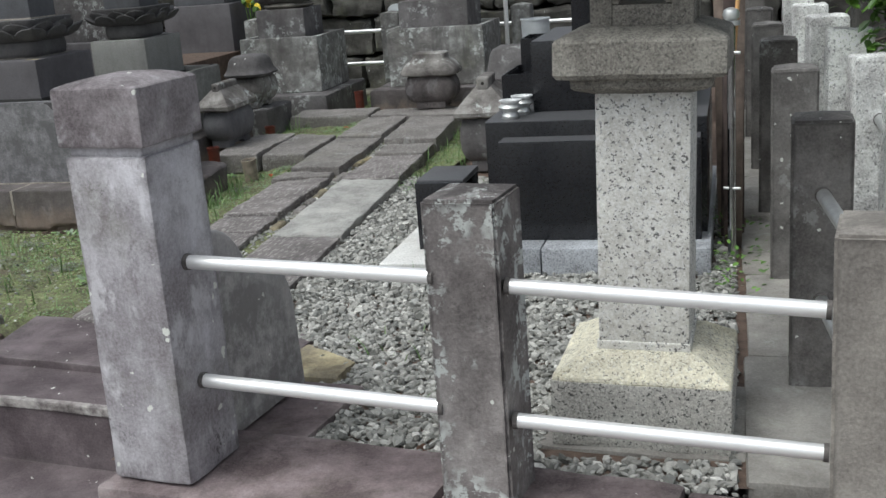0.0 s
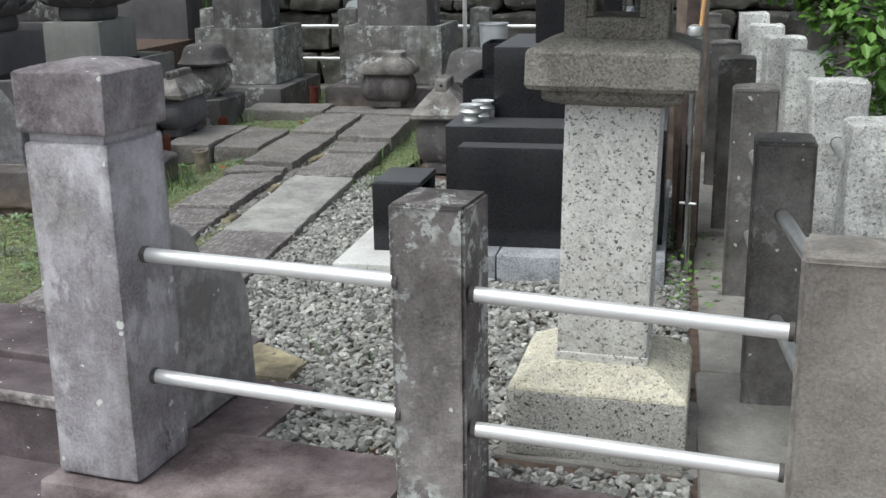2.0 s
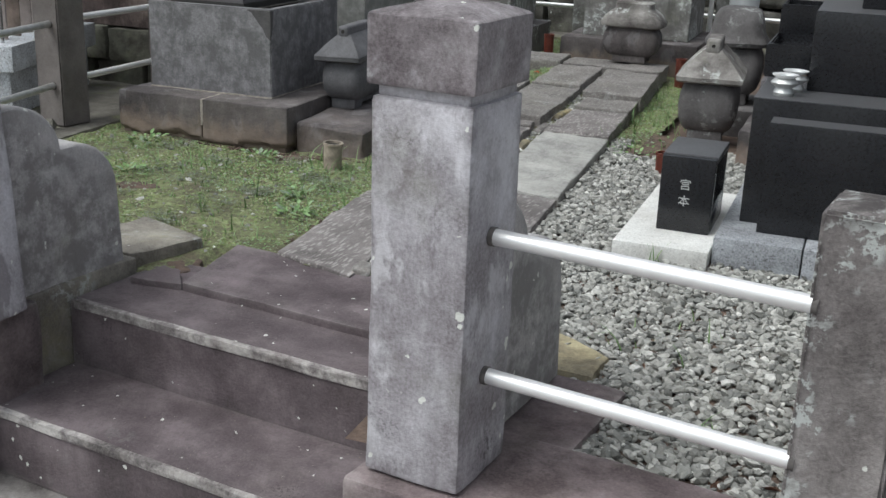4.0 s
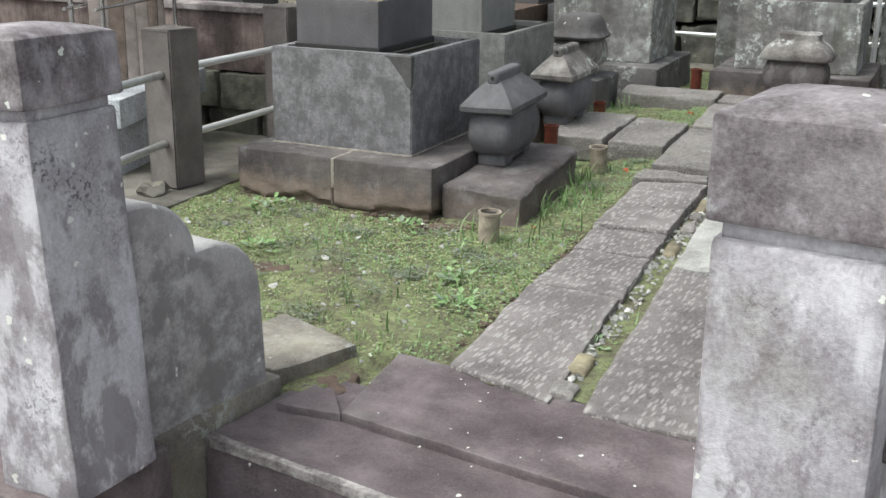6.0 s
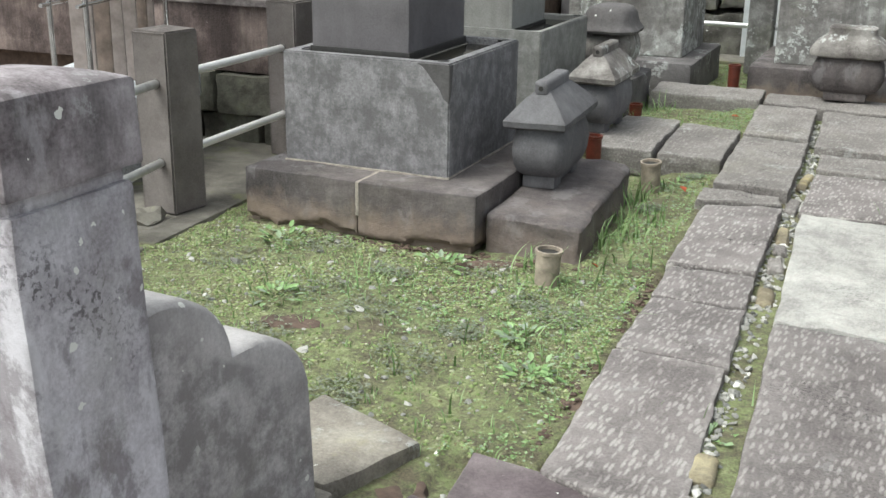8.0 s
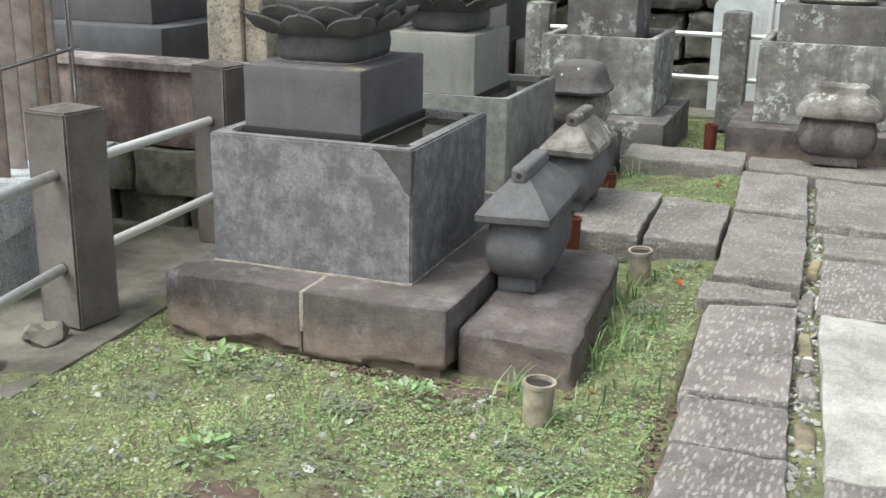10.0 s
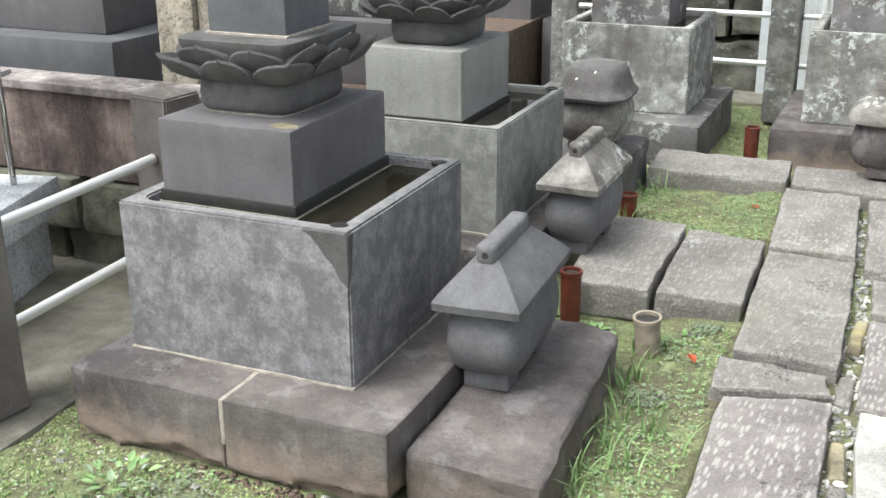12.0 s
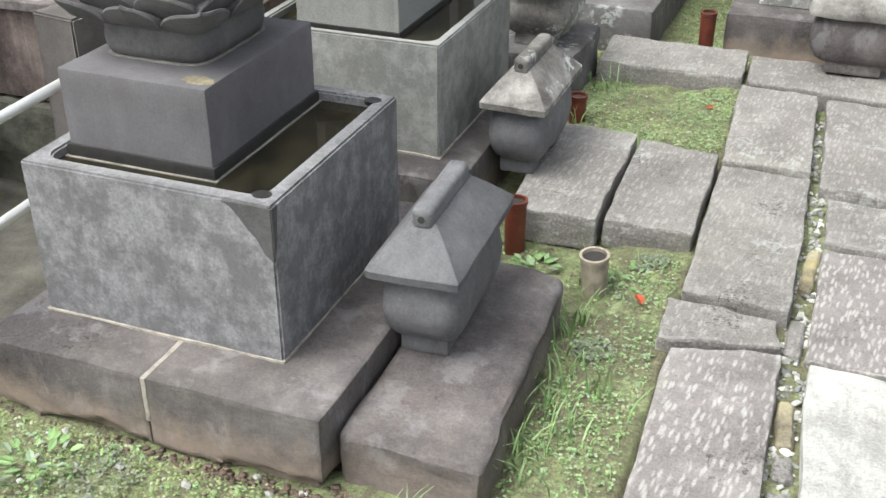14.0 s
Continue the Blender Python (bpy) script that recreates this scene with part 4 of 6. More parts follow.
def lotus(half_x, half_y, z0, z1, petals=4):
    """A squared lotus seat: drooping outer petals, a second row standing between them, and a flat top plate."""
    outer = ((0.60, 0.0, 0.0, 0.0), (0.80, 0.08, 0.3, 0.0), (0.95, 0.24, 0.9, 0.2), (1.035, 0.46, 1.2, 0.7), (1.07, 0.60, 1.25, 1.0), (1.065, 0.65, 1.25, 1.05),
             (1.03, 0.64, 1.2, 1.0), (0.95, 0.52, 1.0, 0.8), (0.88, 0.50, 0.5, 0.4), (0.78, 0.50, 0.0, 0.0))
    inner = ((0.72, 0.22, 0.0, 0.0), (0.86, 0.40, 0.6, 0.2), (0.945, 0.64, 1.0, 0.6), (0.98, 0.82, 1.15, 0.9), (0.975, 0.87, 1.15, 0.95), (0.94, 0.86, 0.9, 0.9), (0.88, 0.80, 0.5, 0.5), (0.78, 0.78, 0.0, 0.0))
    plate = ((0.80, 0.55, 0.0, 0.0), (0.855, 0.78, 0.0, 0.0), (0.875, 0.90, 0.0, 0.0), (0.875, 0.985, 0.0, 0.0), (0.862, 1.0, 0.0, 0.0))
    n = 192
    layers = []
    for prof, shift in ((outer, 0.0), (inner, math.pi / 2), (plate, 0.0)):
        rings = []
        for r, h, w, up in prof:
            pts = []
            for i in range(n):
                t = 2 * math.pi * i / n
                c, q = math.cos(t), math.sin(t)
                k = (abs(c) ** 9 + abs(q) ** 9) ** (-1 / 9)
                lobe = abs(math.cos(t * petals + shift)) ** 0.6
                vein = math.exp(-(math.sin(t * petals + shift) / 0.09) ** 2)
                rr = r * (1 - 0.11 * w * (1 - lobe)) + 0.016 * w * vein
                z = z0 + (z1 - z0) * (h - 0.40 * up * (1 - lobe) ** 1.2 + 0.05 * up * vein)
                pts.append((half_x * c * k * rr, half_y * q * k * rr, z))
            rings.append(pts)
        layers.append(loft(rings))
    return merged(*layers)


def soft_block(hx, hy, z0, z1, power=5.0, swell=0.06, chamfer=0.03):
    rings = []
    for h in (0.0, 0.08, 0.25, 0.5, 0.75, 0.92, 1.0):
        k = 1 + swell * math.sin(math.pi * h) - chamfer * (1 if h in (0.0, 1.0) else 0)
        rings.append(ring(hx * k, hy * k, z0 + (z1 - z0) * h, 64, power))
    return loft(rings)


def engraving(parent, x, y, z, h, seed, mat, w=0.05, face="front"):
    """Worn strokes that cannot be read, as short plain bars."""
    rnd = random.Random(seed)
    k = 0
    zz = z
    while zz > z - h:
        for _ in range(3):
            a, b = rnd.uniform(-w / 2, w / 4), rnd.uniform(0.012, w * 0.55)
            if face == "front":
                bm = block(x + a, x + a + b, y - 0.0015, y + 0.002, zz - 0.004, zz, bevel=0, cuts=0, amp=0)
            else:
                bm = block(x - 0.002, x + 0.0015, y + a, y + a + b, zz - 0.004, zz, bevel=0, cuts=0, amp=0)
            part("stroke", bm, mat, parent)
            zz -= rnd.uniform(0.008, 0.02)
            k += 1
        zz -= 0.02


def water(parent, x0, x1, y0, y1, z):
    part("water", block(x0, x1, y0, y1, z - 0.004, z, bevel=0, cuts=0, amp=0), M_WATER, parent, "dark murky rainwater")


def eroded(bm, y0, x1, deep=0.024, seed=0):
    """Wear the foot of a base stone back to a ragged line along its front and its outer side."""
    for v in bm.verts:
        p = v.co.copy()
        line = 0.026 + 0.030 * noise.noise(Vector((p.x * 5, p.y * 5, seed))) + 0.020 * noise.noise(Vector((p.x * 22, p.y * 22, seed + 3)))
        k = deep * min(1.0, max(0.0, (line - p.z) / 0.012))
        if p.y < y0 + 0.03:
            v.co.y += k
        if p.x > x1 - 0.03:
            v.co.x -= k
    return bm


tomb_a = thing("tomb", "grey stone tomb on a rain-filled basin with a dark lotus seat", "tomb", pose(-3.155, 4.555, 0), "family tombs")
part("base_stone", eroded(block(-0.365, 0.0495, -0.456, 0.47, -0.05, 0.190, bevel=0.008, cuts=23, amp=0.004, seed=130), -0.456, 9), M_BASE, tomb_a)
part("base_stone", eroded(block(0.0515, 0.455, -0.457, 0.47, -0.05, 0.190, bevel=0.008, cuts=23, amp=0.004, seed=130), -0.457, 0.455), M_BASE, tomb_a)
part("mortar_joint", block(0.0440, 0.0570, -0.4570, 0.3, 0.075, 0.1905, bevel=0.003, cuts=7, amp=0.005, seed=130), M_MORTAR, tomb_a, "pale mortar joint")
part("basin", basin_tank(-0.298, 0.298, -0.308, 0.308, 0.190, 0.556, seed=1), M_TANK, tomb_a)
corner = [(0.188, 0.551), (0.207, 0.541), (0.226, 0.520), (0.243, 0.497), (0.262, 0.478), (0.278, 0.447), (0.2965, 0.432), (0.2965, 0.551)]
part("corner_repair", loft([[(px, y, pz) for px, pz in corner] for y in (-0.3095, -0.300)]), M_LOTUS, tomb_a, "dark mended corner")
part("corner_repair", loft([[(x, py, pz) for py, pz in ((-0.3075, 0.551), (-0.3075, 0.44), (-0.296, 0.47), (-0.285, 0.551))] for x in (0.290, 0.2995)]), M_LOTUS, tomb_a, "dark mended corner")
part("mortar_bead", block(-0.302, 0.302, -0.312, 0.312, 0.186, 0.195, bevel=0.004, cuts=6, amp=0.003, seed=133), M_MORTAR, tomb_a, "pale mortar bead")
water(tomb_a, -0.26, 0.26, -0.27, 0.27, 0.533)
for sx, sy in ((0.256, -0.266), (0.256, 0.262)):
    # disc on the rim, its dark colour standing in for a hole's shade
    part("drain_hole_disc", loft([ring(0.021, 0.018, 0.548, 24, 2, sx, sy), ring(0.021, 0.018, 0.5568, 24, 2, sx, sy)]), M_WET_AND_HOLE, tomb_a, "dark disc painted as a shaded hole")
part("plinth_rim", block(-0.251, 0.115, -0.211, 0.261, 0.50, 0.562, bevel=0.003, cuts=2, amp=0.001, seed=134), M_WET_AND_HOLE, tomb_a, "wet dark rim")
part("rim_line", block(-0.256, 0.120, -0.216, 0.266, 0.52, 0.5355, bevel=0.001, cuts=4, amp=0.0012, seed=134), M_BEAD, tomb_a, "thin pale lime line")
part("plinth", block(-0.245, 0.109, -0.205, 0.255, 0.53, 0.731, bevel=0.006, cuts=4, amp=0.0015, seed=135), M_BLOCK, tomb_a)
bm = soft_block(0.122, 0.145, 0.7312, 0.815, 6.0, 0.07, 0.05)
bmesh.ops.translate(bm, verts=bm.verts, vec=(-0.085, 0.045, 0))
part("neck", bm, M_LOTUS, tomb_a)
bm = soft_block(0.1265, 0.1495, 0.728, 0.7345, 7.0, 0.0, 0.03)
roughen(bm, 0.003, 30, 9)
bmesh.ops.translate(bm, verts=bm.verts, vec=(-0.085, 0.045, 0))
part("mortar_bead", bm, M_BEAD, tomb_a, "pale mortar bead")
crust = loft([ring(0.040, 0.022, 0.729, 24), ring(0.036, 0.020, 0.7318, 24), ring(0.018, 0.010, 0.7322, 24)])
roughen(crust, 0.004, 45, 21)
for v in crust.verts:
    v.co.x += 0.070
    v.co.y -= 0.165
    v.co.z = min(v.co.z, 0.7325)
part("lichen_crust", crust, M_MOSSY, tomb_a, "yellow lichen crust")
bm = lotus(0.176, 0.208, 0.800, 0.905)
bmesh.ops.translate(bm, verts=bm.verts, vec=(-0.085, 0.045, 0))
part("lotus_seat", bm, M_LOTUS, tomb_a, "dark carved lotus petals", sharp=28)
part("stele", block(-0.190, 0.020, -0.055, 0.150, 0.905, 1.75, bevel=0.006, cuts=4, amp=0.001, seed=136), M_STELE, tomb_a)
part("mortar_bead", block(-0.197, 0.027, -0.062, 0.157, 0.902, 0.911, bevel=0.003, cuts=4, amp=0.001, seed=137), M_MORTAR, tomb_a, "pale mortar bead")
engraving(tomb_a, -0.10, -0.0555, 1.62, 0.6, 5, M_SHADE_LETTER)
engraving(tomb_a, 0.0205, 0.03, 1.62, 0.6, 6, M_SHADE_LETTER, face="side")

tomb_b = thing("tomb", "pale grey stone tomb with a smooth deep basin and lotus seat", "tomb", pose(-3.225, 5.632, 0), "family tombs")
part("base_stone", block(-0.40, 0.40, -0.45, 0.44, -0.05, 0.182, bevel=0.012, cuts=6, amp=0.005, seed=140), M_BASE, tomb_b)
part("basin", basin_tank(-0.297, 0.297, -0.317, 0.317, 0.182, 0.522, wall=0.04, seed=2), M_TANK2, tomb_b)
part("mortar_bead", block(-0.303, 0.303, -0.323, 0.323, 0.178, 0.189, bevel=0.005, cuts=6, amp=0.004, seed=141), M_MORTAR, tomb_b, "pale mortar bead")
water(tomb_b, -0.27, 0.27, -0.29, 0.29, 0.498)
part("drain_hole_disc", loft([ring(0.022, 0.022, 0.5222, 20, 2, 0.262, 0.282), ring(0.022, 0.022, 0.525, 20, 2, 0.262, 0.282), ring(0.015, 0.015, 0.5252, 20, 2, 0.262, 0.282), ring(0.014, 0.014, 0.5225, 20, 2, 0.262, 0.282)]), M_WET_AND_HOLE, tomb_b, "dark disc painted as a shaded hole")
part("plinth", block(-0.190, 0.140, -0.225, 0.185, 0.47, 0.724, bevel=0.007, cuts=6, amp=0.002, seed=143), M_TANK2, tomb_b)
part("plinth_rim", block(-0.195, 0.145, -0.230, 0.190, 0.47, 0.512, bevel=0.003, cuts=4, amp=0.0015, seed=144), M_WET_AND_HOLE, tomb_b, "wet dark rim")
bm = soft_block(0.115, 0.135, 0.7242, 0.815, 5.0, 0.08, 0.05)
bmesh.ops.translate(bm, verts=bm.verts, vec=(-0.025, -0.02, 0))
part("neck", bm, M_LOTUS, tomb_b)
bm = lotus(0.185, 0.205, 0.795, 0.89, 5)
bmesh.ops.translate(bm, verts=bm.verts, vec=(-0.025, -0.02, 0))
part("lotus_seat", bm, M_LOTUS, tomb_b, "dark carved lotus petals", sharp=28)
part("stele", block(-0.135, 0.085, -0.125, 0.09, 0.888, 1.6, bevel=0.01, cuts=4, amp=0.002, seed=142), M_STELE, tomb_b)

tomb_c = thing("tomb", "lichen-blotched grey stone tomb with a pale lotus seat", "tomb", pose(-3.01, 7.32, 0), "family tombs")
part("base_stone", block(-0.50, 0.375, -0.44, 0.40, -0.05, 0.195, bevel=0.014, cuts=5, amp=0.006, seed=150), M_DARKBLOCK, tomb_c)
part("basin", basin_tank(-0.283, 0.283, -0.27, 0.30, 0.195, 0.568, seed=3), M_LICHEN, tomb_c)
water(tomb_c, -0.24, 0.24, -0.23, 0.26, 0.545)
part("plinth", block(-0.185, 0.165, -0.17, 0.19, 0.51, 0.752, bevel=0.008, cuts=4, amp=0.002, seed=151), M_DARKBLOCK, tomb_c)
part("neck", soft_block(0.130, 0.130, 0.7522, 0.792, 3.0, 0.25, 0.0), M_GRANITE_DIRTY, tomb_c)
part("lotus_seat", lotus(0.175, 0.175, 0.785, 0.870, 6), M_DARKBLOCK, tomb_c, "dark carved lotus petals", sharp=28)
part("stele", block(-0.145, 0.13, -0.12, 0.13, 0.868, 1.6, bevel=0.008, cuts=4, amp=0.002, seed=152), M_DARKBLOCK, tomb_c)

tomb_d = thing("tomb", "dark lichen-streaked stone tomb at the path's end", "tomb", pose(-1.935, 7.38, 0), "family tombs")
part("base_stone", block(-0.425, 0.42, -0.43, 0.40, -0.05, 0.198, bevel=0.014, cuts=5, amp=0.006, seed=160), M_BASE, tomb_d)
part("basin", basin_tank(-0.320, 0.335, -0.28, 0.30, 0.198, 0.580, seed=4), M_LICHEN, tomb_d)
part("plinth", block(-0.250, 0.225, -0.20, 0.20, 0.52, 0.752, bevel=0.008, cuts=4, amp=0.002, seed=161), M_DARKBLOCK, tomb_d)
part("neck", soft_block(0.155, 0.155, 0.7522, 0.792, 3.0, 0.2, 0.0), M_GRANITE_DIRTY, tomb_d)
part("lotus_seat", lotus(0.170, 0.170, 0.785, 0.860, 6), M_DARKBLOCK, tomb_d, "dark carved lotus petals", sharp=28)
part("stele", block(-0.128, 0.128, -0.12, 0.12, 0.858, 1.6, bevel=0.008, cuts=4, amp=0.002, seed=162), M_STELE, tomb_d)


# ---- stone urns ----
def urn(at, hx, hy, h, mat, roof_mat, label, kind_of_roof="house", seed=0):
    th = thing("stone_urn", label, "urn", at, "stone urns")
    fh, bh = h * 0.10, h * 0.60
    part("foot", merged(block(-hx * 0.56, hx * 0.56, -hy * 0.72, -hy * 0.30, 0, fh + 0.01, bevel=0.008, cuts=2, amp=0.002, seed=seed),
                        block(-hx * 0.56, hx * 0.56, hy * 0.30, hy * 0.72, 0, fh + 0.01, bevel=0.008, cuts=2, amp=0.002, seed=seed + 1),
                        block(-hx * 0.55, hx * 0.55, -hy * 0.32, hy * 0.32, fh * 0.45, fh + 0.01, bevel=0.004, cuts=1, amp=0.001)), mat, th)
    rings = []
    for k, s in ((0.0, 0.64), (0.04, 0.76), (0.12, 0.875), (0.28, 0.975), (0.50, 1.02), (0.74, 0.985), (0.90, 0.90), (1.0, 0.82)):
        rings.append(ring(hx * s * 0.94, hy * s * 0.94, fh + (bh - fh) * k, 64, 6.0))
    b = loft(rings)
    roughen(b, 0.003, 10, seed + 2)
    part("body", b, mat, th, sharp=60)
    if kind_of_roof == "house":
        rings = []
        for k, z in ((0.90, bh - 0.006), (1.0, bh + 0.004), (1.01, bh + 0.022), (0.985, bh + 0.026)):
            rings.append(ring(hx * k * 1.06, hy * k * 1.04, z, 64, 40.0))
        for t in (0.25, 0.5, 0.75, 1.0):
            s = 1 - t
            rings.append(ring(hx * (0.28 + 0.76 * s ** 0.9), hy * (0.60 + 0.42 * s ** 0.9), bh + 0.026 + (h * 0.90 - bh - 0.026) * t, 64, 40.0))
        r = loft(rings)
        roughen(r, 0.002, 12, seed + 3)
        lid = part("lid", r, roof_mat, th, "hipped roof-shaped lid", sharp=32)
        rb = merged(block(-hx * 0.24, hx * 0.24, -hy * 0.66, hy * 0.60, h * 0.86, h, bevel=0.014, cuts=3, amp=0.002, seed=seed + 4, segs=3))
        part("ridge", rb, roof_mat, lid)
        # solid dark plug, coloured like the shade inside a hole
        part("ridge_hole_plug", tube((0, -hy * 0.668, h * 0.935), (0, -hy * 0.63, h * 0.935), 0.008, 12), M_HOLE_SHADE, lid, "dark plug painted as a shaded hole")
    else:
        rings = []
        stepped = ((0.86, 0.0), (1.04, 0.06), (1.07, 0.2), (1.0, 0.34), (0.9, 0.5), (0.78, 0.62), (0.66, 0.70), (0.62, 0.78), (0.62, 0.95), (0.52, 1.0))
        domed = ((0.86, 0.0), (1.05, 0.04), (1.08, 0.13), (1.00, 0.22), (0.92, 0.32), (0.87, 0.50), (0.81, 0.70), (0.70, 0.86), (0.50, 0.93), (0.2, 0.95))
        for k, t in stepped if kind_of_roof == "stepped" else domed:
            rings.append(ring(hx * k, hy * k, bh - 0.005 + (h - bh + 0.005) * t, 64, 6.0 if kind_of_roof == "stepped" else 3.6))
        r = loft(rings)
        roughen(r, 0.003, 12, seed + 3)
        part("lid", r, roof_mat, th, "stepped rounded lid", sharp=50)
    return th


def urn_base(bm, mat, label):
    th = thing("urn_base", label, "stone base")
    part("slab", bm, mat, th)


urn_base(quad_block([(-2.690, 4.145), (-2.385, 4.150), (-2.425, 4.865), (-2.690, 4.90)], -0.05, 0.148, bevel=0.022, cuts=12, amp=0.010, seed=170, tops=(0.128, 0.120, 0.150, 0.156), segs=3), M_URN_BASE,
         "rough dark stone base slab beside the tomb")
urn(pose(-2.632, 4.60, 0.139, 1.0, -1.0, 2), 0.098, 0.200, 0.350, M_URN, M_URN, "dark grey stone urn with a hipped roof lid", seed=171)
urn(pose(-2.737, 5.59, 0.112, 0, 0, 0), 0.092, 0.195, 0.350, M_URN, M_URN_LICHEN, "dark grey stone urn with a lichened hipped roof lid", seed=175)
urn_base(block(-3.12, -2.78, 6.22, 6.62, -0.05, 0.20, bevel=0.016, cuts=5, amp=0.008, seed=178), M_DARKBLOCK, "dark stone block under a lichened urn")
urn(pose(-2.948, 6.42, 0.20), 0.135, 0.16, 0.335, M_URN_LICHEN, M_DARKBLOCK, "lichened grey stone urn with a rounded brown lid", "round", seed=179)
urn(pose(-1.862, 6.73, 0.112), 0.172, 0.115, 0.345, M_BASE, M_URN_LICHEN, "wide brown stone urn with a stepped lid before the tomb", "stepped", seed=183)
urn(pose(-1.19, 5.25, 0.02, 0, 0, 4), 0.135, 0.185, 0.455, M_DARKBLOCK, M_URN_LICHEN, "dark stone urn with a lichened hipped roof lid", seed=187)
urn(pose(-1.16, 5.80, 0.10, 0, 0, 2), 0.140, 0.16, 0.47, M_DARKBLOCK, M_DARKBLOCK, "dark stone urn with a domed lid behind the black tomb", "round", seed=191)
urn_base(block(-1.32, -1.0, 5.56, 6.05, -0.05, 0.10, bevel=0.012, cuts=4, amp=0.006, seed=193), M_DARKBLOCK, "dark stone slab under an urn")


# ---- stone lantern ----
lan = thing("stone_lantern", "pale speckled granite lantern with a weathered grey cap and firebox", "stone lantern", pose(-0.215, 2.337, -0.033, 0, 1.1, -2))
part("foot", block(-0.225, 0.225, -0.195, 0.215, -0.06, 0.052, bevel=0.012, cuts=5, amp=0.007, seed=200), M_KERB_PALE, lan, "weathered foot slab")
part("base", block(-0.191, 0.191, -0.181, 0.181, 0.050, 0.200, bevel=0.005, cuts=5, amp=0.003, seed=201), M_GRANITE_BASE, lan, "weathered grey speckled base block")
bm = loft([ring(0.189, 0.179, 0.197, 64, 60), ring(0.190, 0.180, 0.202, 64, 60), ring(0.187, 0.177, 0.208, 64, 60), ring(0.170, 0.160, 0.218, 64, 60), ring(0.125, 0.120, 0.246, 64, 40), ring(0.112, 0.108, 0.250, 64, 40)])
roughen(bm, 0.002, 20, 3)
part("base_slope", bm, M_GRANITE_YELLOW, lan, "yellowed sloping top", sharp=18)
bm = block(-0.097, 0.097, -0.097, 0.097, 0.247, 0.810, bevel=0.005, cuts=4, amp=0.001, seed=202)
part("shaft", bm, M_GRANITE, lan)
part("shaft_foot", block(-0.101, 0.101, -0.101, 0.101, 0.246, 0.268, bevel=0.004, cuts=3, amp=0.001, seed=203), M_GRANITE, lan)
bm = loft([ring(0.099, 0.099, 0.8080, 64, 60), ring(0.134, 0.134, 0.8200, 64, 60), ring(0.142, 0.141, 0.8260, 64, 60), ring(0.143, 0.142, 0.8420, 64, 60), ring(0.166, 0.164, 0.8450, 64, 60), ring(0.172, 0.170, 0.8540, 64, 60),
           ring(0.172, 0.170, 0.9170, 64, 60), ring(0.168, 0.166, 0.9230, 64, 60), ring(0.120, 0.118, 0.9420, 64, 40), ring(0.108, 0.108, 0.9440, 64, 40)])
roughen(bm, 0.002, 18, 4)
part("platform", bm, M_GRANITE_DIRTY, lan, "weathered grey platform slab", sharp=16)
# firebox with four openings: corner posts, sills and lintels
fb = part("firebox", block(-0.099, 0.099, -0.099, 0.099, 0.9420, 0.9850, bevel=0.004, cuts=3, amp=0.001, seed=6), M_GRANITE_DIRTY, lan, "weathered firebox with square windows")
part("lintel", block(-0.099, 0.099, -0.099, 0.099, 1.0820, 1.1050, bevel=0.004, cuts=3, amp=0.001, seed=7), M_GRANITE_DIRTY, fb)
for sx in (-1, 1):
    for sy in (-1, 1):
        part("corner_post", block(sx * 0.103 - 0.022 * (1 + sx), sx * 0.103 + 0.022 * (1 - sx), sy * 0.103 - 0.022 * (1 + sy), sy * 0.103 + 0.022 * (1 - sy), 0.9425, 1.1045, bevel=0.004, cuts=2, amp=0.001, seed=5), M_GRANITE_DIRTY, fb)
for s, horizontal in ((-1, True), (1, True), (-1, False), (1, False)):
    d0, d1 = 0.082, 0.094
    y0, y1 = (s * d0, s * d1) if s > 0 else (s * d1, s * d0)
    for a, b in ((-0.062, -0.046), (0.046, 0.062)):
        part("window_border", block(a, b, y0, y1, 0.9860, 1.0800, bevel=0.003, cuts=1, amp=0.0005) if horizontal else block(y0, y1, a, b, 0.9860, 1.0800, bevel=0.003, cuts=1, amp=0.0005), M_GRANITE_DIRTY, fb)
bm = loft([ring(0.155, 0.155, 1.1040, 64, 40), ring(0.215, 0.215, 1.1100, 64, 40), ring(0.246, 0.246, 1.1210, 64, 40), ring(0.250, 0.250, 1.1520, 64, 40), ring(0.235, 0.235, 1.1620, 64, 40), ring(0.13, 0.13, 1.2250, 64, 40), ring(0.07, 0.07, 1.2700, 64, 6)])
roughen(bm, 0.003, 16, 8)
part("roof", bm, M_GRANITE_DIRTY, lan, "weathered overhanging roof", sharp=18)
part("finial", loft([ring(0.06, 0.06, 1.2650, 32), ring(0.075, 0.075, 1.2900, 32), ring(0.05, 0.05, 1.3100, 32), ring(0.062, 0.062, 1.3500, 32), ring(0.03, 0.03, 1.3900, 32), ring(0.004, 0.004, 1.4100, 32)]), M_GRANITE_DIRTY, lan)


# ---- black granite tomb ----
blk = thing("black_tomb", "polished black granite tomb on a grey granite plinth", "tomb", None, "family tombs")
for i, (a, b) in enumerate(((-0.90, -0.645), (-0.641, -0.36), (-0.356, -0.095))):
    part("plinth_stone", block(a, b, 3.445, 3.72, -0.06, 0.102, bevel=0.004, cuts=2, amp=0.0008, seed=210 + i), M_GRANITE_GREY, blk, "blue-grey granite plinth")
part("plinth_stone", block(-0.90, -0.095, 3.724, 4.75, -0.06, 0.102, bevel=0.004, cuts=2, amp=0.0008, seed=214), M_GRANITE_GREY, blk, "blue-grey granite plinth")
